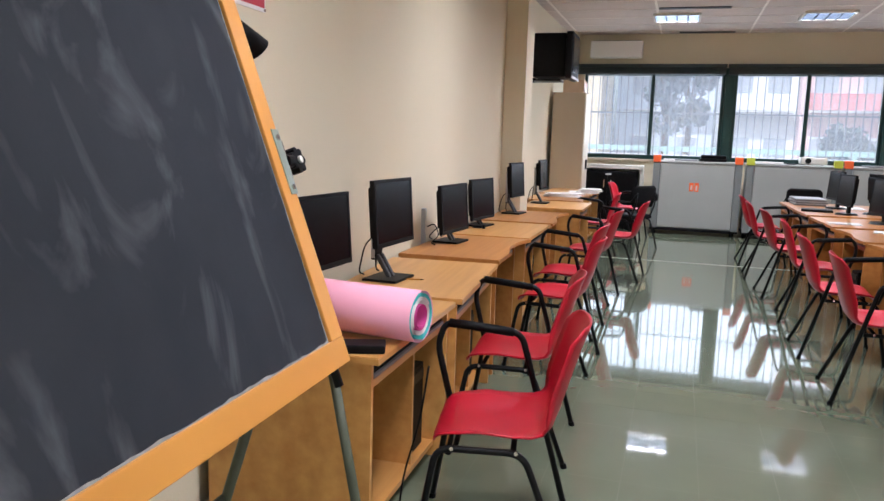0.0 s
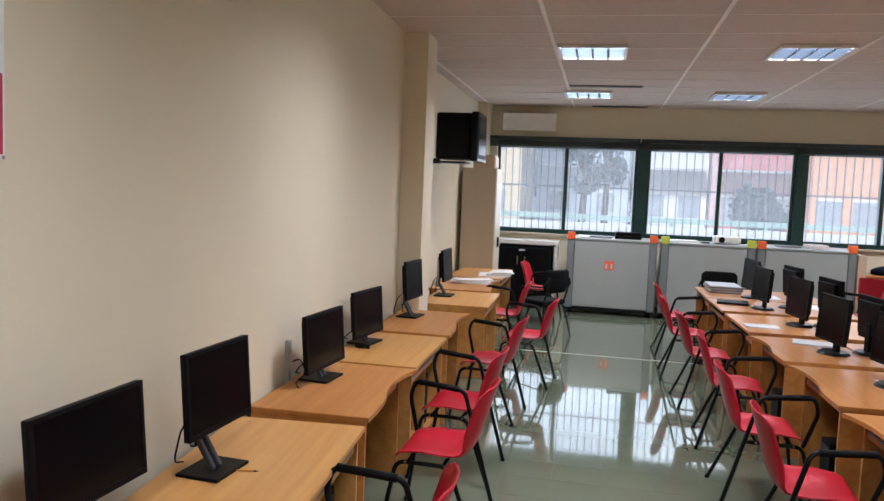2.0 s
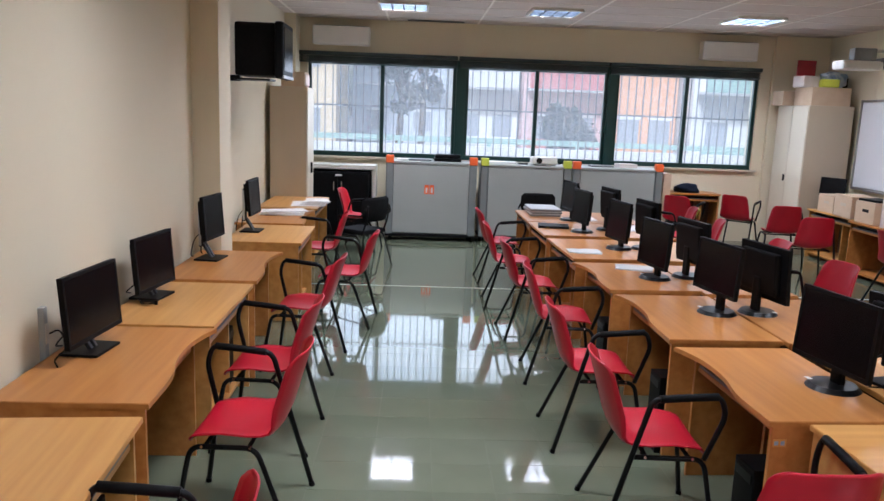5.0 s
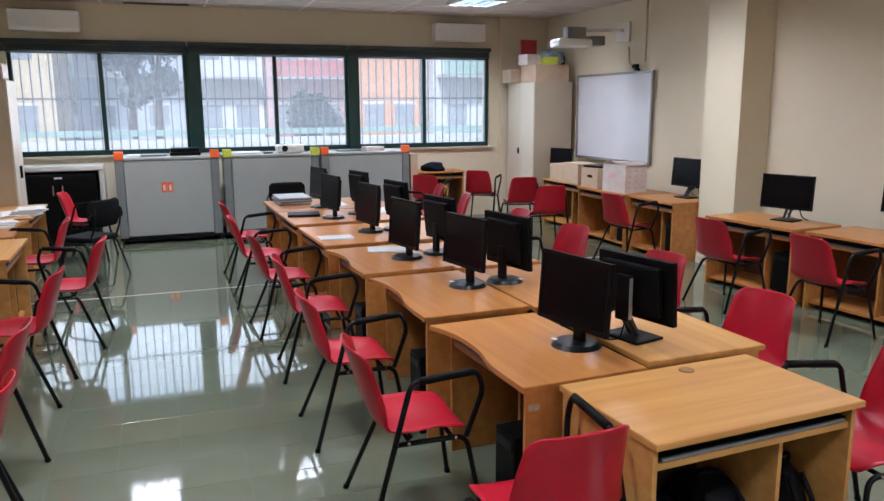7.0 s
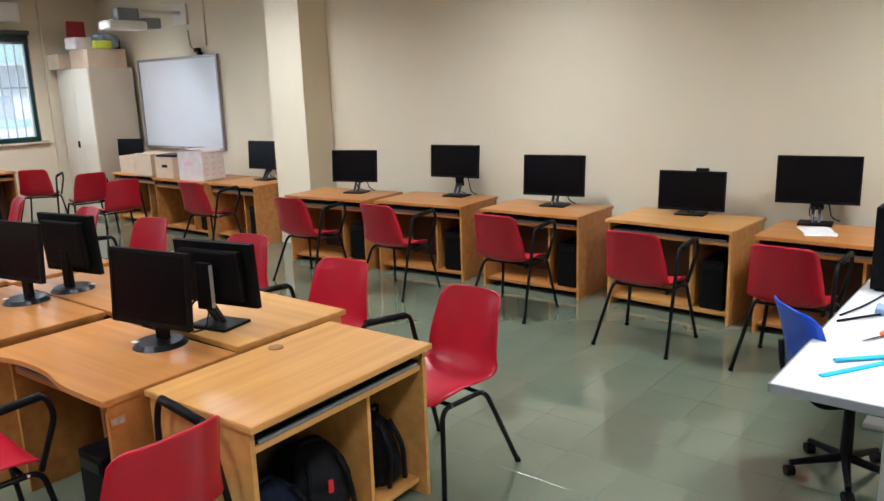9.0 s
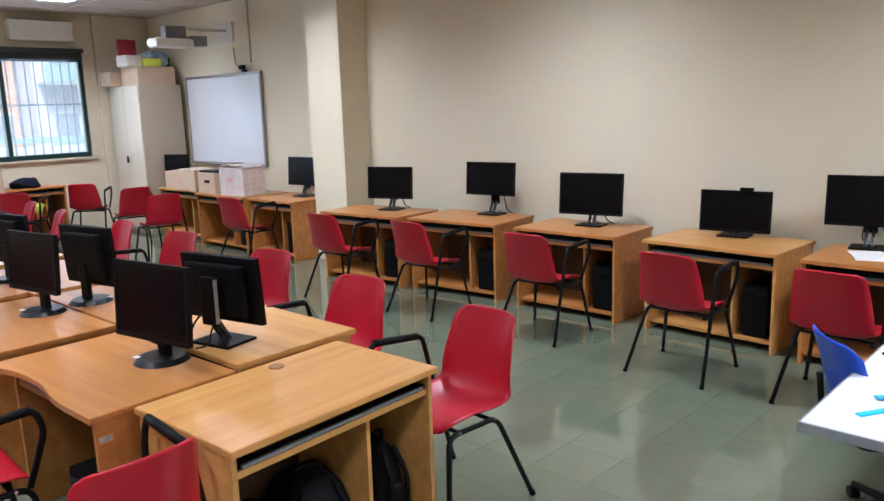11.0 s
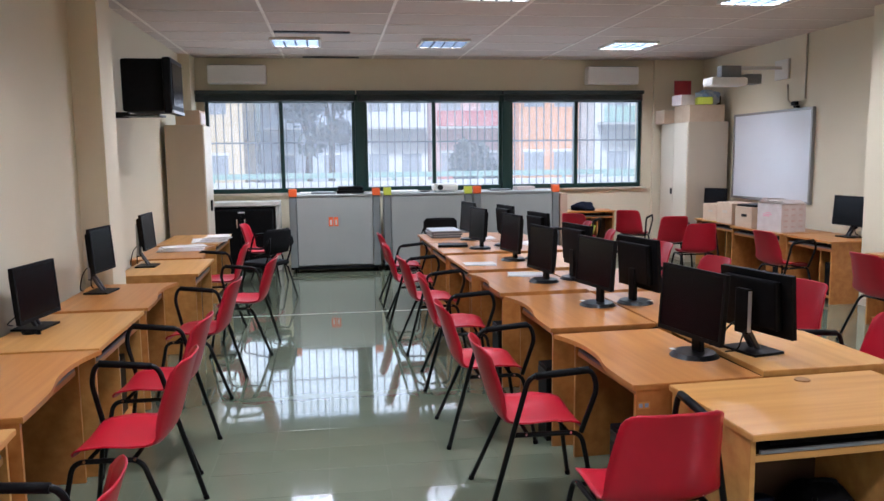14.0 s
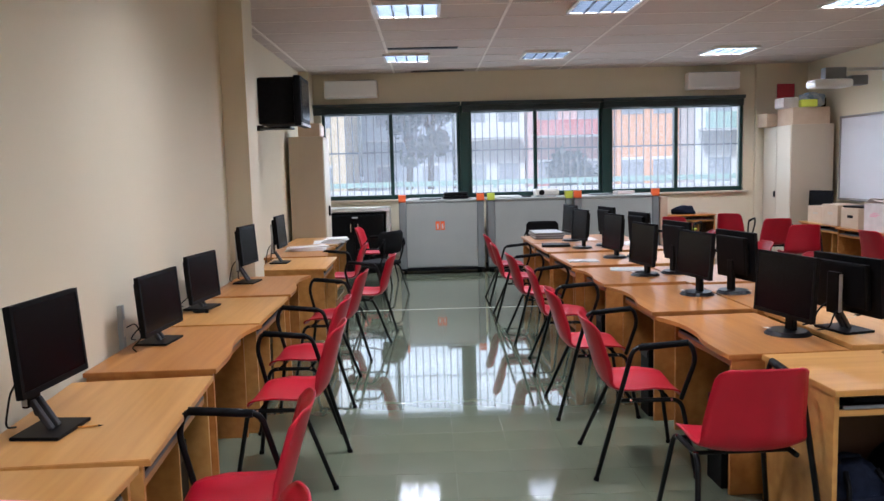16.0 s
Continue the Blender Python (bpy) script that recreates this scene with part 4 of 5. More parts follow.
part("base", boxes((-0.17, 0.17, -0.13, 0.13, 0, 0.014), bev=0.004), BLACKP, lt)
part("lid", boxes((-0.17, 0.17, -0.13, 0.13, 0.0145, 0.026), bev=0.004), BLACKP, lt)
for x, y, w, d, r, lb in ((1.52, 7.28, 0.2, 0.3, 82, "white sheets of paper on a desk"), (1.78, 6.55, 0.21, 0.3, 70, "white papers half under a monitor"), (-1.45, 10.2, 0.4, 0.5, 6, "pile of white papers on a desk"), (2.45, 8.9, 0.3, 0.4, 10, "white papers on a desk"), (2.0, 9.6, 0.25, 0.35, -8, "white papers on a desk"), (6.075, 1.93, 0.3, 0.21, 20, "white sheet of paper on a desk")):
    ob = thing("paper_sheets", lb, "paper", "papers", m=pose(x, y, D, 0, 0, r))
    for k in range(3):
        part("sheet", boxes((-w / 2, w / 2, -d / 2, d / 2, 0.0005 + k * 0.003, 0.003 + k * 0.003)), SHEET if 1.5 < x < 1.8 else PAPER, ob, m=pose(0.01 * k, 0.004 * k, 0, 0, 0, 4 * k))
for x, y, z, w, d, h, r, lb in ((-1.6, 9.2, D, 0.5, 0.3, 0.05, 15, "crumpled bundle of papers and cables on a desk"), (-1.35, 10.2, D + 0.012, 0.3, 0.4, 0.05, 3, "white stack of booklets on a desk")):
    ob = thing("booklet_stack", lb, "papers", m=pose(x, y, z, 0, 0, r))
    for k in range(4):
        part("booklet", boxes((-w / 2 + 0.02 * (k % 2), w / 2 - 0.03 * (k % 3), -d / 2, d / 2 - 0.02 * k, k * h / 4 + 0.0004, (k + 1) * h / 4), bev=0.002), PAPER, ob, m=pose(0.006 * k, 0, 0, 0, 0, (k * 37) % 23 - 11))

# ---- small things on the desks along the plain wall ----
pc_ = thing("pencil", "thin wooden pencil lying on a desk", "pencil", m=pose(-1.417, 2.518, D + 0.0045, 0, 0, 12))
_bm = bmesh.new()
cyl(_bm, (-0.075, 0, 0), (0.065, 0, 0), 0.0038, 6)
part("shaft", _bm, PINE, pc_)
_bm = bmesh.new()
cyl(_bm, (0.0652, 0, 0), (0.085, 0, 0), 0.0038, 6, 0.0006)
part("tip", _bm, BLACKP, pc_, "dark sharpened tip")
# A grey upright bar standing on the wall, with a loop of cable.
so = thing("cable_outlet", "grey upright bar with a paler plate and a black cable on the wall", "socket", m=pose(wall_x(3.95), 3.95, 0, 0, 0, LEAN))
part("upright_bar", boxes((0.0008, 0.03, -0.02, 0.02, 0.70, 0.98), bev=0.004), CARTG, so)
part("bar_plate", boxes((0.0302, 0.036, -0.016, 0.016, 0.80, 0.90), bev=0.003), CABW, so, "paler plate")
_bm = bmesh.new()
tube(_bm, rounded([(0.044, 0, 0.85), (0.10, -0.02, 0.88), (0.15, -0.05, 0.80), (0.10, -0.10, 0.752), (0.16, -0.2, 0.752)], 0.06, 6), 0.004, 6)
part("cable", _bm, BLACKP, so, "black looping cable")


def coil(x, y, r, turns, mt, label):
    """A loose coil of thin cable lying on a desktop."""
    ob = thing("cable_coil", label, "cable", m=pose(x, y, D))
    bm = bmesh.new()
    n = 16 * turns
    tube(bm, [(r * (1 + 0.22 * math.sin(i * 0.37)) * math.cos(i * math.pi / 8), r * 0.7 * (1 + 0.2 * math.cos(i * 0.23)) * math.sin(i * math.pi / 8), 0.005 + 0.018 * i / n) for i in range(n + 1)], 0.0035, 6)
    part("loops", bm, mt, ob)
    bm = bmesh.new()
    box(bm, r * 0.75, r * 1.25, -0.008, 0.008, 0.001, 0.03, 0.003)
    part("tie", bm, BLACKP, ob, "black cable tie")


coil(2.46, 4.10, 0.07, 4, CABW, "pale cream cable coiled behind a monitor")
coil(-1.67, 4.95, 0.045, 3, BLACKP, "black cable coiled on a desk")

# cable grommet and label on the end desk
_bm = bmesh.new()
bmesh.ops.create_cone(_bm, cap_ends=True, segments=24, radius1=0.035, radius2=0.032, depth=0.006)
solid("cable_grommet", _bm, EDGE, "round brown plastic cable grommet in a desktop", "grommet", m=pose(2.215, 3.262, 0.749))

# ---- small desk by the window ----
desk("small_table", 0.85, 0.5, False, pose(3.98, 12.4, 0, 0, 0, 0), "small brown desk under the window with a shelf", "", pc=False, h=0.84)
_bm = bmesh.new()
bmesh.ops.create_icosphere(_bm, subdivisions=3, radius=0.16)
for v in _bm.verts:
    k = 1 + 0.35 * noise.noise(v.co * 9)
    v.co = Vector((v.co.x * 1.3 * k, v.co.y * k, max(0.0, v.co.z * 0.6 * k + 0.05)))
solid("dark_bag", _bm, BAG, "crumpled dark bag lying on the small desk", "bag", m=pose(4.35, 12.6, 0.84), smooth=True)
tb = thing("plastic_tub", "yellow plastic tub standing on a chair", "tub", m=pose(4.13, 12.02, 0.452))
_bm = bmesh.new()
bmesh.ops.create_cone(_bm, cap_ends=True, segments=28, radius1=0.16, radius2=0.21, depth=0.18, matrix=Matrix.Translation((0, 0, 0.09)))
bmesh.ops.delete(_bm, geom=[f for f in _bm.faces if f.normal.z > 0.9], context="FACES")
bmesh.ops.solidify(_bm, geom=list(_bm.faces), thickness=0.006)
part("bowl", _bm, YELLOW, tb, smooth=True)
_bm = bmesh.new()
tube(_bm, [(0.21 * math.cos(a), 0.21 * math.sin(a), 0.18) for a in (2 * math.pi * i / 28 for i in range(29))], 0.012)
part("rim", _bm, YELLOW, tb)


# ---- black office chairs ----
def office_chair(m, label, shell):
    ob = thing("office_chair", label, "chair", m=m)
    _s = bmesh.new()
    box(_s, -0.21, 0.22, -0.22, 0.22, 0.43, 0.49, 0.025)
    part("seat", _s, shell, ob)
    bm = bmesh.new()
    n = 10
    fr, bk = [], []
    for i in range(n + 1):
        v = i / n * 2 - 1
        for k, (z, s) in enumerate(((0.60, 0.8), (0.72, 1.0), (0.86, 0.97), (0.90, 0.8))):
            x = -0.235 - 0.06 * (z - 0.6) + 0.05 * v * v
            fr.append(bm.verts.new((x, v * 0.245 * s, z)))
            bk.append(bm.verts.new((x - 0.03, v * 0.245 * s, z)))
    for i in range(n):
        for k in range(3):
            a, b, c, d = i * 4 + k, i * 4 + k + 1, (i + 1) * 4 + k + 1, (i + 1) * 4 + k
            bm.faces.new((fr[a], fr[b], fr[c], fr[d]))
            bm.faces.new((bk[d], bk[c], bk[b], bk[a]))
        for k in (0, 3):
            a, d = i * 4 + k, (i + 1) * 4 + k
            bm.faces.new((fr[a], fr[d], bk[d], bk[a]))
    part("backrest", bm, shell, ob, smooth=True)
    for s in (-1, 1):
        bm = bmesh.new()
        tube(bm, rounded([(0.22, s * 0.26, 0.0), (0.17, s * 0.24, 0.42), (-0.15, s * 0.24, 0.42), (-0.29, s * 0.26, 0.0)], 0.06), 0.012)
        part("leg_frame", bm, BLACKM, ob)
        bm = bmesh.new()
        tube(bm, rounded([(-0.17, s * 0.2, 0.43), (-0.25, s * 0.2, 0.62), (-0.27, s * 0.2, 0.8)], 0.05), 0.011)
        part("back_post", bm, BLACKM, ob)
    for s in (-1, 1):
        bm = bmesh.new()
        tube(bm, rounded([(0.14, s * 0.24, 0.42), (0.17, s * 0.27, 0.66), (-0.24, s * 0.27, 0.68), (-0.26, s * 0.22, 0.78)], 0.05), 0.011)
        part("armrest", bm, BLACKM, ob)
    bm = bmesh.new()
    tube(bm, [(0.1, -0.24, 0.42), (0.1, 0.24, 0.42)], 0.011)
    part("cross_bar", bm, BLACKM, ob)
    return ob


office_chair(pose(1.65, 10.72, 0, 0, 0, -90), "black padded chair at the head of the desk row", FABRIC)
office_chair(pose(-0.73, 9.98, 0, 0, 0, 143), "black padded chair near the black cabinet", FABRIC)

# ---- white table and blue chair ----
wt = thing("white_table", "white-topped table with a dark grey edge", "table", m=pose(3.0, 0.55, 0))
part("top", boxes((0.008, 1.842, 0.008, 0.812, 0.722, 0.752), bev=0.003), WHITET, wt)
for a in ((0, 1.85, 0, 0.008), (0, 1.85, 0.812, 0.82), (0, 0.008, 0.008, 0.812), (1.842, 1.85, 0.008, 0.812)):
    part("edge_band", boxes((*a, 0.715, 0.75), bev=0.002), GREYP, wt, "dark grey edge band")
for a in (0.25, 1.5):
    part("leg_column", boxes((a, a + 0.12, 0.35, 0.47, 0.03, 0.72), bev=0.03), SILVER, wt)
    part("leg_foot", boxes((a, a + 0.12, 0.08, 0.74, 0, 0.04), bev=0.015), SILVER, wt)
part("modesty_panel", boxes((0.37, 1.5, 0.42, 0.44, 0.3, 0.70)), SILVER, wt)
TZ = 0.752
for x, y, r, l in ((3.35, 1.12, 4, 0.42), (3.5, 1.08, -10, 0.4)):
    solid("paper_strip", boxes((-l / 2, l / 2, -0.014, 0.014, 0, 0.006), bev=0.002), CYAN, "bright blue strip lying on the white table", "strip", m=pose(x, y, TZ + (0.0 if r > 0 else 0.0065), 0, 0, r - 35))
sc = thing("scissors", "orange-handled scissors lying on the white table", "scissors", m=pose(3.78, 1.12, TZ, 0, 0, -30))
for s in (-1, 1):
    part("blade", boxes((-0.12, 0.0, s * 0.004 - 0.006, s * 0.004 + 0.006, 0.002, 0.004)), STEEL, sc, "steel blade", m=pose(0, 0, 0.002 * s + 0.002, 0, 0, 4 * s))
    bm = bmesh.new()
    tube(bm, [(0.05 + 0.035 * math.cos(a), s * 0.024 + 0.02 * math.sin(a), 0.006) for a in (2 * math.pi * i / 16 for i in range(17))], 0.006)
    part("handle", bm, ORANGE, sc)
solid("black_gadget", boxes((-0.09, 0.09, -0.06, 0.06, 0, 0.045), bev=0.012), BLACKP, "small black gadget on the white table", "device", m=pose(3.75, 0.93, TZ, 0, 0, 20))
solid("tape_roll", boxes((-0.06, 0.06, -0.02, 0.02, 0, 0.035), bev=0.01), BLUEB, "dark blue marker case on the white table", "case", m=pose(4.15, 1.2, TZ, 0, 0, 5))
_bm = bmesh.new()
tube(_bm, rounded([(3.9, 1.33, TZ + 0.007), (4.05, 1.22, TZ + 0.012), (4.3, 1.05, TZ + 0.007), (4.5, 0.9, TZ + 0.007)], 0.1), 0.006)
tube(_bm, rounded([(4.0, 1.34, TZ + 0.007), (4.2, 1.28, TZ + 0.01), (4.6, 1.22, TZ + 0.007)], 0.1), 0.005)
solid("white_table_cable", _bm, BLACKP, "black cables across the white table", "cable")
pt = thing("computer_tower", "tall black computer tower standing on the white table", "computer", m=pose(4.55, 1.12, TZ))
part("case", boxes((0, 0.2, -0.2, 0.2, 0.008, 0.44), bev=0.008), BLACKP, pt)
part("front_panel", boxes((-0.012, -0.0005, -0.1, 0.1, 0.02, 0.43), bev=0.004), GLOSSP, pt)
for a in (0.03, 0.17):
    part("foot", boxes((a - 0.02, a + 0.02, -0.18, 0.18, 0, 0.0075)), BLACKP, pt)
pr = thing("label_printer", "small black printer on top of the computer tower", "printer", m=pose(4.65, 1.12, TZ + 0.441))
part("case", boxes((-0.1, 0.1, -0.16, 0.16, 0, 0.13), bev=0.015), BLACKP, pr)
part("lid", boxes((-0.105, 0.105, -0.165, 0.165, 0.1305, 0.16), bev=0.008), GREYP, pr)

bch = thing("blue_chair", "bright blue moulded swivel chair with black supports at the white table", "chair", m=pose(3.91, 1.25, 0, 0, 0, -50))
_sh = new("shell", chair_shell())
_sh.parent = bch
_sh.data.materials[0] = BLUEP
for s in (-1, 1):
    bm = bmesh.new()
    tube(bm, rounded([(0.10, s * 0.10, 0.405), (-0.20, s * 0.10, 0.40), (-0.28, s * 0.10, 0.50), (-0.295, s * 0.10, 0.66)], 0.08), 0.014)
    part("back_support", bm, BLACKM, bch)
bm = bmesh.new()
cyl(bm, (0, 0, 0.09), (0, 0, 0.40), 0.03, 16, 0.024)
box(bm, -0.12, 0.14, -0.12, 0.12, 0.395, 0.418, 0.006)
part("column", bm, BLACKM, bch)
for i in range(5):
    a = 2 * math.pi * i / 5 + 0.5
    bm = bmesh.new()
    cyl(bm, (0.02 * math.cos(a), 0.02 * math.sin(a), 0.10), (0.25 * math.cos(a), 0.25 * math.sin(a), 0.065), 0.022, 10, 0.014)
    lg = part("base_leg", bm, BLACKP, bch)
    bm = bmesh.new()
    cyl(bm, (0.25 * math.cos(a) - 0.02, 0.25 * math.sin(a), 0.026), (0.25 * math.cos(a) + 0.02, 0.25 * math.sin(a), 0.026), 0.026, 14)
    part("castor", bm, BLACKP, lg)

# ---- blackboard easel ----
eb = thing("blackboard", "chalk-smeared blackboard in an orange wooden frame on an easel", "blackboard", m=pose(-0.98, 0.777, 0.835, 0, -19.9, 1.5))
BW, BH, FW = 1.75, 1.153, 0.075
part("slate", boxes((-0.012, 0.004, -BW + FW, -FW, FW, BH - FW)), SLATE, eb, "dark slate surface with chalk smears")
for a in ((-BW, 0, 0, FW), (-BW, 0, BH - FW, BH), (-FW, 0, FW, BH - FW), (-BW, -BW + FW, FW, BH - FW)):
    part("frame_rail", boxes((-0.02, 0.016, a[0], a[1], a[2], a[3]), bev=0.004), PINE, eb, "orange varnished wood")
for a in ((-BW + FW, -FW, FW, FW + 0.009), (-BW + FW, -FW, BH - FW - 0.005, BH - FW), (-FW - 0.006, -FW, FW + 0.009, BH - FW - 0.005)):
    bm = bmesh.new()
    n = 60
    lo, hi = [], []
    for i in range(n + 1):
        u, wv = i / n, 0.25 + 0.75 * abs(noise.noise(Vector((i * 0.41, a[0] * 7, a[2] * 9)))) * 2
        if a[1] - a[0] > 0.1:
            base, out = (a[2], a[2] + (a[3] - a[2]) * wv) if a[2] < 0.5 else (a[3], a[3] - (a[3] - a[2]) * wv)
            y = a[0] + (a[1] - a[0]) * u
            lo.append(bm.verts.new((0.0052, y, base))), hi.append(bm.verts.new((0.0046, y, out)))
        else:
            z = a[2] + (a[3] - a[2]) * u
            lo.append(bm.verts.new((0.0052, a[1], z))), hi.append(bm.verts.new((0.0046, a[1] - (a[1] - a[0]) * wv, z)))
    for i in range(n):
        bm.faces.new((lo[i], lo[i + 1], hi[i + 1], hi[i]))
    part("chalk_dust", bm, CHALK, eb, "pale chalk dust gathered along the frame")
for b in (-0.03, -BW + 0.03):
    bm = bmesh.new()
    tube(bm, [(-0.03, b, 0.12), (-0.03, b, -0.06)], 0.014)
    part("leg_socket", bm, BLACKM, eb)
pl = part("hinge_plate", boxes((0.0165, 0.0205, -0.038, -0.002, 0.50, 0.69), bev=0.001), GALV, eb, "galvanised hinge plate")
for z in (0.52, 0.665):
    bm = bmesh.new()
    cyl(bm, (0.0205, -0.02, z), (0.0245, -0.02, z), 0.008, 12)
    part("screw", bm, STEEL, pl)
cl = part("clamp", boxes((-0.03, 0.012, 0.001, 0.022, 0.55, 0.66), bev=0.004), STEEL, eb, "steel hinge clamp")
bm = bmesh.new()
cyl(bm, (-0.015, 0.085, 0.60), (0.015, 0.085, 0.60), 0.030, 18)
for i in range(7):
    a = 2 * math.pi * i / 7
    cyl(bm, (-0.014, 0.085 + 0.029 * math.cos(a), 0.60 + 0.029 * math.sin(a)), (0.014, 0.085 + 0.029 * math.cos(a), 0.60 + 0.029 * math.sin(a)), 0.011, 10)
cyl(bm, (0.0, 0.02, 0.60), (0.0, 0.06, 0.60), 0.02, 12)
part("knob", bm, BLACKP, cl, "black star knob")
bm = bmesh.new()
cyl(bm, (0.0151, 0.085, 0.60), (0.022, 0.085, 0.60), 0.011, 14)
part("bolt", bm, WHITEP, cl, "pale bolt head")
es = thing("easel_stand", "greenish painted steel easel stand", "stand", m=pose(-0.03, -0.06, 0))
for y in (0.86, -0.86):
    for p, q in (((-1.04, y, 0.98), (-0.86, y + 0.03, 0.0)), ((-1.12, y - 0.1, 0.95), (-1.42, y - 0.12, 0.0))):
        bm = bmesh.new()
        tube(bm, [p, q], 0.016)
        part("leg", bm, OLIVE, es)
    bm = bmesh.new()
    tube(bm, [(-1.04, y, 0.97), (-1.12, y - 0.1, 0.94)], 0.014)
    part("hinge_bar", bm, OLIVE, es)
bm = bmesh.new()
tube(bm, [(-1.30, 0.75, 0.40), (-1.30, -0.97, 0.40)], 0.012)
part("cross_bar", bm, OLIVE, es)

# ---- pink paper roll and odds on the first desk ----
rp = thing("paper_roll", "large roll of pink card with coloured sheets inside", "paper roll", m=pose(-0.955, 1.375, D, 0, 0, -8))
def spiral(r0, r1, turns, length, m_, nm, lb, off):
    bm = bmesh.new()
    n = int(40 * turns)
    a_, b_ = [], []
    for i in range(n + 1):
        t = i / n
        r, th = r0 + (r1 - r0) * t, 2 * math.pi * turns * t + off
        y, z = r * math.cos(th), r * math.sin(th) + 0.098
        a_.append(bm.verts.new((0, y, z))), b_.append(bm.verts.new((-length, y, z)))
    for i in range(n):
        bm.faces.new((a_[i], a_[i + 1], b_[i + 1], b_[i]))
    bmesh.ops.recalc_face_normals(bm, faces=bm.faces)
    bmesh.ops.solidify(bm, geom=list(bm.faces), thickness=0.0012)
    part(nm, bm, m_, rp, lb, smooth=True)
spiral(0.096, 0.094, 1.1, 0.72, PINK, "outer_sheet", "pink card sheet", -1.2)
spiral(0.089, 0.078, 1.6, 0.715, TEAL, "inner_sheet", "teal card sheet", -1.4)
spiral(0.073, 0.06, 1.5, 0.71, CARDW, "inner_sheet", "white card sheet", 0.5)
spiral(0.055, 0.04, 1.5, 0.71, MAGENTA, "inner_sheet", "magenta card sheet", 2.0)
solid("plastic_box", boxes((-0.09, 0.09, -0.05, 0.05, 0, 0.03), bev=0.008), BLACKP, "dark plastic box on the desk beside the paper roll", "box", m=pose(-1.12, 1.2, D, 0, 0, 20))
_bm = bmesh.new()
tube(_bm, rounded([(-1.0, 1.62, 0.58), (-1.02, 1.58, 0.35), (-1.06, 1.5, 0.15), (-1.02, 1.35, 0.008), (-0.9, 1.25, 0.008)], 0.12), 0.004)
solid("desk_cable", _bm, BLACKP, "thin black cable hanging under the desk", "cable")

# ---- fire extinguisher and sign ----
fe = thing("fire_extinguisher", "red fire extinguisher with a black horn hung on the wall", "fire extinguisher", m=pose(-1.645, 1.055, 1.198))
_bm = bmesh.new()
cyl(_bm, (0, 0, 0), (0, 0, 0.52), 0.075, 28)
bmesh.ops.create_uvsphere(_bm, u_segments=28, v_segments=14, radius=0.075, matrix=Matrix.Translation((0, 0, 0.52)) @ Matrix.Diagonal((1, 1, 0.9, 1)))
part("cylinder", _bm, REDF, fe, smooth=True)
_bm = bmesh.new()
cyl(_bm, (0, 0, 0.30), (0, 0, 0.42), 0.0762, 28)
part("label_band", _bm, PAPER, fe, "white printed label band", smooth=True)
_bm = bmesh.new()
cyl(_bm, (0, 0, 0.57), (0, 0, 0.64), 0.022, 14)
box(_bm, -0.02, 0.02, -0.04, 0.10, 0.63, 0.665, 0.008)
part("valve", _bm, STEEL, fe)
part("lever", boxes((-0.012, 0.012, -0.05, 0.06, 0.69, 0.705), bev=0.004), REDF, fe)
_bm = bmesh.new()
tube(_bm, rounded([(0.0, -0.03, 0.645), (0.02, -0.24, 0.70), (0.03, -0.24, 0.86), (0.05, -0.06, 0.75), (0.068, 0.10, 0.645)], 0.12), 0.013)
part("hose", _bm, BLACKP, fe)
_bm = bmesh.new()
cyl(_bm, (0.066, 0.095, 0.65), (0.098, 0.185, 0.565), 0.022, 24, 0.055)
part("horn", _bm, BLACKP, fe, "black discharge horn", smooth=True)
part("wall_hook", boxes((-0.094, -0.06, -0.03, 0.03, 0.45, 0.6)), BLACKM, fe)
sg = thing("safety_sign", "red and white no-water fire safety sign on the wall", "sign", m=pose(wall_x(1.334), 1.334, 1.96, 0, 0, LEAN))
part("plate", boxes((0.0005, 0.004, 0, 0.33, 0, 0.57), bev=0.001), PAPER, sg, "white plate")
part("red_panel", boxes((0.0045, 0.0055, 0.010, 0.32, 0.016, 0.25)), REDS, sg, "red text panel")
_bm = bmesh.new()
for i in range(40):
    a, b = 2 * math.pi * i / 40, 2 * math.pi * (i + 1) / 40
    _bm.faces.new([_bm.verts.new((0.0055, 0.165 + r * math.cos(t), 0.415 + r * math.sin(t))) for r, t in ((0.13, a), (0.13, b), (0.105, b), (0.105, a))])
bmesh.ops.remove_doubles(_bm, verts=_bm.verts, dist=0.0001)
part("ring", _bm, REDS, sg, "red prohibition ring")
part("slash", boxes((0.0056, 0.0062, -0.115, 0.115, -0.012, 0.012)), REDS, sg, m=pose(0, 0.165, 0.415, 45, 0, 0))
part("pictogram", boxes((0.0046, 0.0052, -0.05, 0.02, -0.05, 0.02)), BLACKP, sg, "black bucket shape", m=pose(0, 0.165, 0.415, 20, 0, 0))
for i, txt in enumerate(("NON USARE ACQUA", "PER SPEGNERE INCENDI", "SU APPARECCHIATURE", "ELETTRICHE")):
    cu = bpy.data.curves.new("lettering", "FONT")
    cu.body, cu.size, cu.align_x, cu.extrude = txt, 0.0335, "CENTER", 0.0003
    cu.materials.append(PAPER)
    t_ = new("lettering", cu)
    t_.parent = sg
    t_.matrix_basis = pose(0.006, 0.165, 0.200 - i * 0.053, 90, 0, 90) @ Matrix.Diagonal((0.66, 1, 1, 1))
for y in (0.01, 0.32):
    _bm = bmesh.new()
    cyl(_bm, (0.004, y, 0.008), (0.008, y, 0.008), 0.006)
    part("screw", _bm, STEEL, sg)
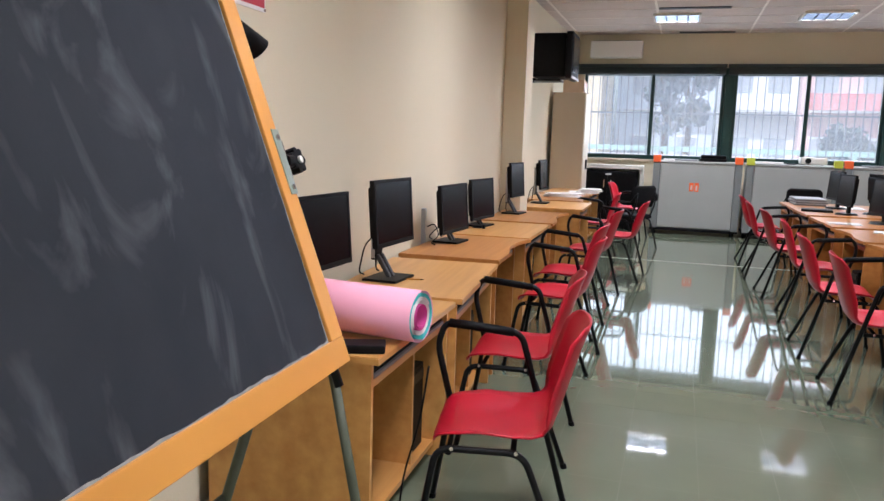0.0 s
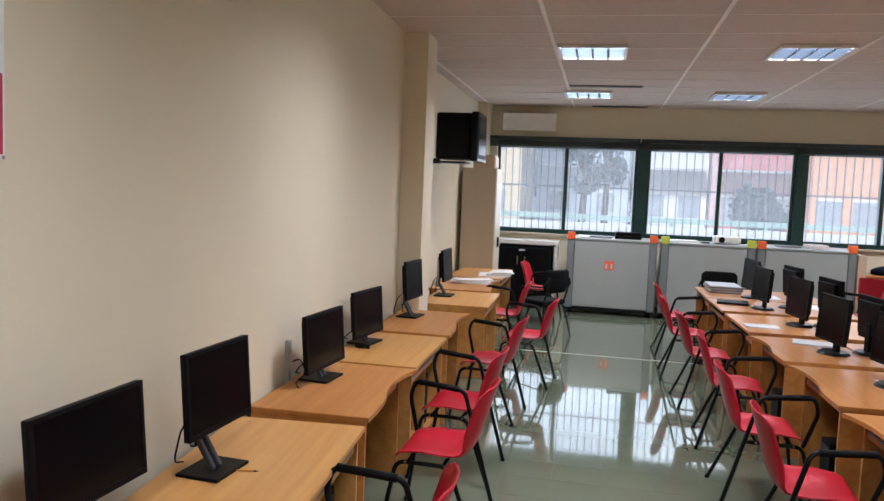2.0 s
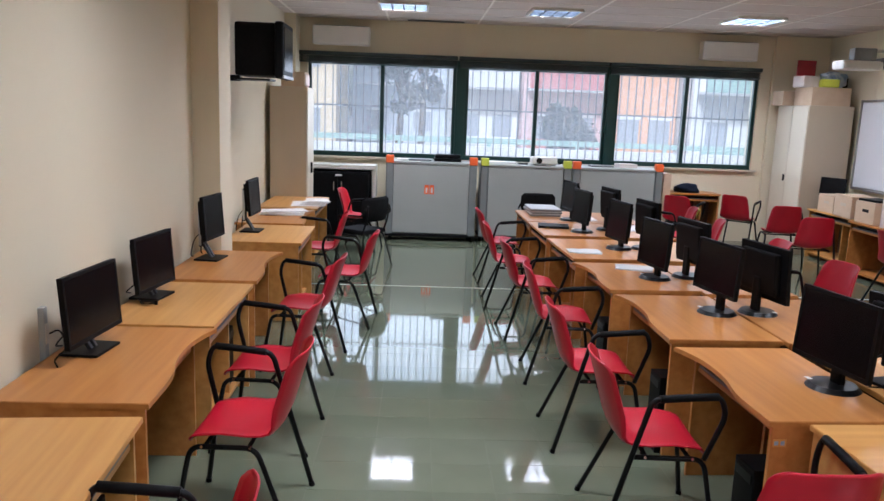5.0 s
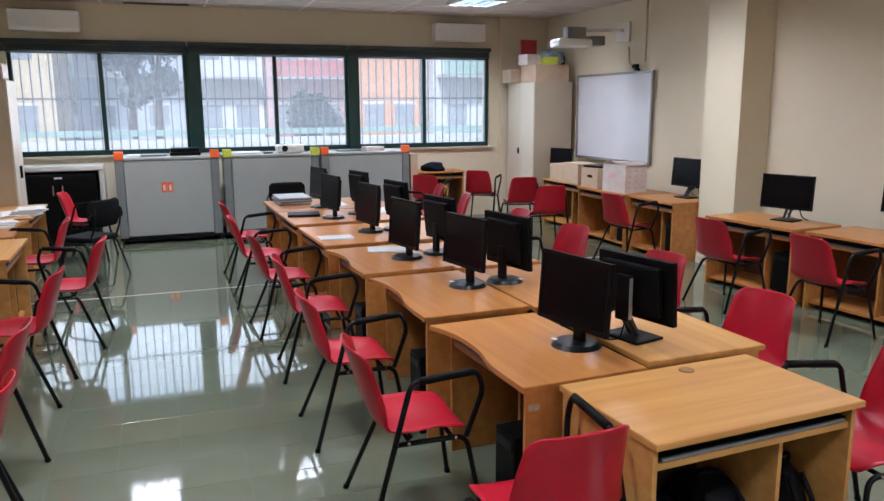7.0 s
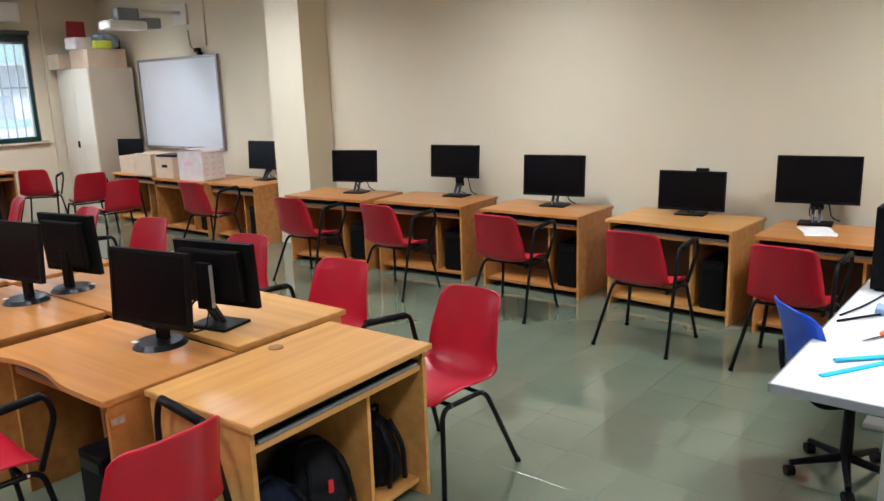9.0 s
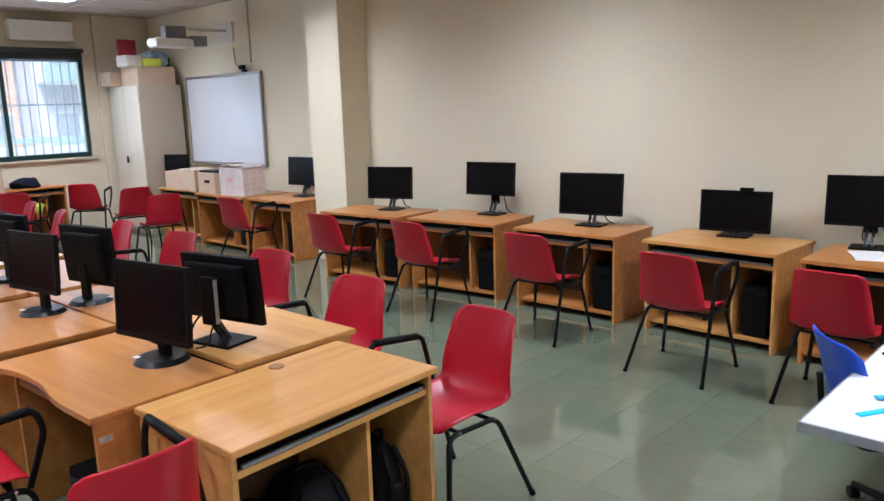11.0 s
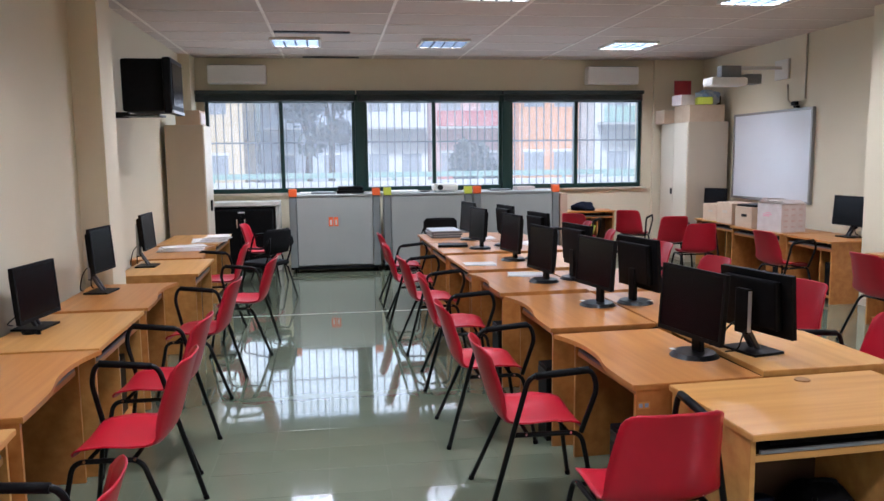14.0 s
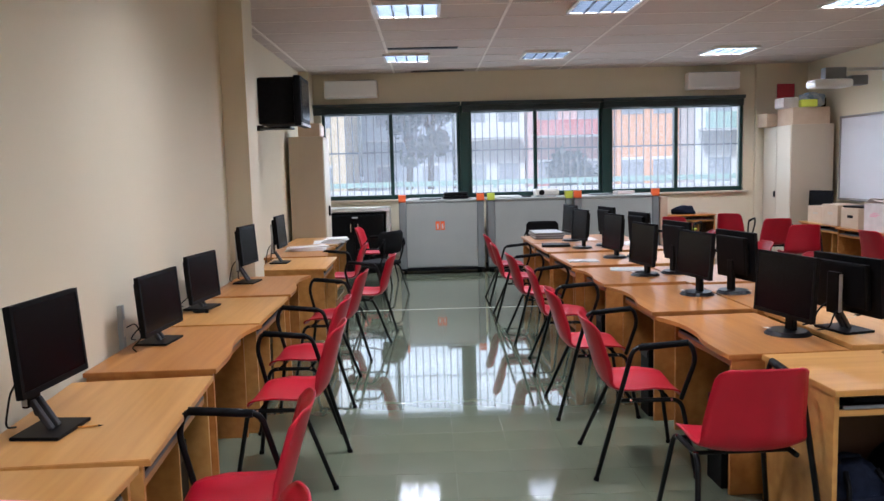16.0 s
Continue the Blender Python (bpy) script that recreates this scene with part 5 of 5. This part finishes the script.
solid("notice_board", boxes((0.001, 0.015, -1.95, -0.60, 1.74, 2.75), bev=0.004), PAPER, "white notice board on the wall", "notice board", m=pose(wall_x(1.6), 1.6, 0, 0, 0, LEAN))

# ---- bags under the end desk ----
def bag(x, y, rz, sx, sy, sz, seed, mt, label):
    """A slumped bag: a boxy bulge with folds, flat underneath."""
    bm = bmesh.new()
    bmesh.ops.create_icosphere(bm, subdivisions=4, radius=1)
    for v in bm.verts:
        c = v.co.copy()
        q = Vector([math.copysign(abs(k) ** 0.62, k) for k in c])
        f = 1 + 0.12 * noise.noise(c * 1.7 + Vector((seed, 0, 0))) + 0.07 * noise.noise(c * 5 + Vector((0, seed, 0)))
        q *= f
        sag = 1 - 0.28 * max(0, q.z)
        v.co = Vector((q.x * sx * sag, q.y * sy * sag, max(0.0, (q.z + 0.9) * sz / 1.9)))
    ob = thing("rucksack", label, "bag", "bags under the end desk", m=pose(x, y, 0.08, 0, 0, rz))
    part("sack", bm, mt, ob, smooth=True)
    bm = bmesh.new()
    box(bm, -sx * 0.6, sx * 0.6, -sy * 1.12, -sy * 0.8, 0.03, sz * 0.5, 0.03)
    part("pocket", bm, mt, ob, smooth=True)
    bm = bmesh.new()
    tube(bm, rounded([(-0.05, -0.02, sz * 0.9), (-0.06, -0.03, sz * 1.08), (0.05, -0.03, sz * 1.08), (0.05, -0.02, sz * 0.9)], 0.03), 0.009)
    part("carry_strap", bm, mt, ob)
    for k in (-1, 1):
        bm = bmesh.new()
        tube(bm, rounded([(k * sx * 0.45, -sy * 0.7, sz * 0.92), (k * sx * 0.6, -sy * 1.15, sz * 0.6), (k * sx * 0.75, -sy * 1.1, 0.03)], 0.08), 0.012)
        part("shoulder_strap", bm, BLACKP, ob)
    return ob


bag(1.86, 2.99, 8, 0.17, 0.15, 0.25, 3.1, BAG, "dark blue rucksack slumped under the end desk")
_b2 = bag(2.17, 3.03, -14, 0.15, 0.16, 0.29, 7.7, FABRIC, "black rucksack with a red tag under the end desk")
part("tag", boxes((-0.012, 0.012, -0.19, -0.182, 0.13, 0.19), bev=0.003), REDF, _b2, "small bright red tag")
bag(2.47, 2.97, 4, 0.075, 0.15, 0.34, 5.2, BLACKP, "black bag standing under the end desk")


# ---- outside ----
solid("ground", boxes((-120, 120, YF + 0.3, 300, -0.5, -0.3)), ASPH, "grey asphalt yard outside the windows", "ground", "structure")
pw = thing("parapet", "white rendered yard wall with a green rail", "wall", kind="structure", m=pose(0, 17.5, -0.3))
part("wall", boxes((-25, 30, 0, 0.25, 0, 1.55)), RENDERW, pw)
part("rail", boxes((-25, 30, 0.05, 0.15, 1.62, 1.74)), RAILG, pw)
for i in range(28):
    part("rail_post", boxes((-24.5 + i * 2, -24.42 + i * 2, 0.07, 0.13, 1.55, 1.62)), RAILG, pw)


def block(x0, x1, y, h, wall_m, label, balc=None, storeys=4):
    """An apartment house with storeys, windows and balconies on the side facing the yard."""
    ob = thing("apartment_building", label, "building", "buildings across the yard", m=pose(x0, y, -0.3))
    w = x1 - x0
    part("wall", boxes((0, w, 0, 8, 0, h)), wall_m, ob)
    part("roof", boxes((-0.3, w + 0.3, -0.3, 8.3, h, h + 0.3)), RENDERW, ob)
    n = max(2, int(w / 2.6))
    sh = h / storeys
    for s in range(storeys):
        for i in range(n):
            xc = w * (i + 0.5) / n
            win = part("window", boxes((xc - 0.6, xc + 0.6, -0.04, -0.005, s * sh + 0.9, s * sh + 2.3)), FARGLASS, ob, "dark window")
            part("shutter_box", boxes((xc - 0.68, xc + 0.68, -0.06, -0.041, s * sh + 2.3, s * sh + 2.45)), RENDERW, win)
        if balc:
            part("balcony", boxes((0.2, w - 0.2, -1.2, -0.07, s * sh + 0.0, s * sh + 0.15)), RENDERW, ob)
            part("balcony_rail", boxes((0.2, w - 0.2, -1.25, -1.2, s * sh + 0.1, s * sh + 1.0)), balc, ob)
    return ob


block(-20, -4.9, 46, 15, FAC_Y, "pale yellow rendered apartment house")
block(-4.6, 1.8, 54, 16, FAC_B, "pale blue-grey apartment house with balconies", FAC_B)
block(2.0, 6.0, 47, 15, FAC_W, "white apartment house with balconies", RENDERW)
block(6.1, 10.9, 46, 15, FAC_P, "pinkish apartment house with red balconies", FAC_R)
block(11.0, 14.6, 44, 16, FAC_O, "orange rendered apartment house")
block(14.8, 32.0, 42, 15, FAC_W, "white and pale green apartment house", RAILG)


def tree(x, y, h, r, seed, label):
    rnd = random.Random(seed)
    ob = thing("tree", label, "tree", "trees in the yard", m=pose(x, y, -0.3))
    bm = bmesh.new()
    cyl(bm, (0, 0, 0), (0.1, 0, h * 0.45), 0.2, 10, 0.12)
    for k in range(6):
        a = k * 1.05
        cyl(bm, (0.1, 0, h * (0.35 + 0.02 * k)), (r * 0.6 * math.cos(a), r * 0.6 * math.sin(a), h * (0.6 + 0.05 * k)), 0.07, 7, 0.02)
    part("trunk", bm, BARK, ob)
    verts, faces = [], []
    cl_ = [(rnd.uniform(-1, 1) * r * 0.7, rnd.uniform(-1, 1) * r * 0.7, h * rnd.uniform(0.4, 0.95), rnd.uniform(0.3, 0.55) * r) for _ in range(16)]
    for cx, cy, cz, cr_ in cl_:
        for _ in range(170):
            d = Vector((rnd.gauss(0, 1), rnd.gauss(0, 1), rnd.gauss(0, 1))).normalized() * cr_ * rnd.uniform(0.5, 1.05)
            u = Vector((rnd.gauss(0, 1), rnd.gauss(0, 1), rnd.gauss(0, 1))).normalized()
            w_ = u.cross(Vector((0.3, 0.5, 0.8))).normalized()
            s_, p = rnd.uniform(0.08, 0.17), Vector((cx, cy, cz)) + d
            i = len(verts)
            verts += [p - u * s_, p + w_ * s_ * 0.6, p + u * s_, p - w_ * s_ * 0.6]
            faces.append((i, i + 1, i + 2, i + 3))
    me = bpy.data.meshes.new("crown")
    me.from_pydata(verts, [], faces)
    me.materials.append(LEAF)
    c_ = new("crown", me)
    c_.parent = ob
    tagged(c_, "uneven crown of small leaves with haze mixed into their colour", kind="stuff")
    return ob


tree(-0.9, 34, 6.6, 1.15, 3, "dark leafy tree in front of the houses")
tree(0.1, 40, 8.5, 1.5, 5, "taller leafy tree in the yard")
tree(7.6, 39, 2.6, 1.4, 8, "low leafy bush in front of the balconies")

# ---- floor tiles ----
TS, TX, TY = 0.33, -0.585, 2.108
_bm = bmesh.new()
_q = TS / 2 - 0.0007
box(_bm, -_q, _q, -_q, _q, -0.006, 0.0, 0.0006)
tile_mesh = mesh("tile", _bm, TILE)
FLOOR = bpy.data.objects["floor"]
_v, _f = [], []
for i in range(-5, 22):
    for j in range(-16, 34):
        x, y = TX + TS * (i + 0.5), TY + TS * (j + 0.5)
        if (0 <= i < 6 and 3 <= j < 29) or (11 <= i < 17 and -3 <= j < 12):
            ob = new("tile", tile_mesh)
            ob.parent = FLOOR
            ob.matrix_basis = Matrix.Translation((x, y, 0))
        else:
            k = len(_v)
            _v += [(x - _q, y - _q, 0), (x + _q, y - _q, 0), (x + _q, y + _q, 0), (x - _q, y + _q, 0)]
            _f.append((k, k + 1, k + 2, k + 3))
_me = bpy.data.meshes.new("edge_tiles")
_me.from_pydata(_v, [], _f)
_me.materials.append(TILE)
_e = tagged(new("edge_tiles", _me), kind="stuff")
_e.parent = FLOOR
solid("floor_strip", boxes((-1.7, 5.6, 8.845, 8.875, -0.003, 0.0035), bev=0.001), STRIP, "pale metal joint strip across the floor", "strip", "structure")
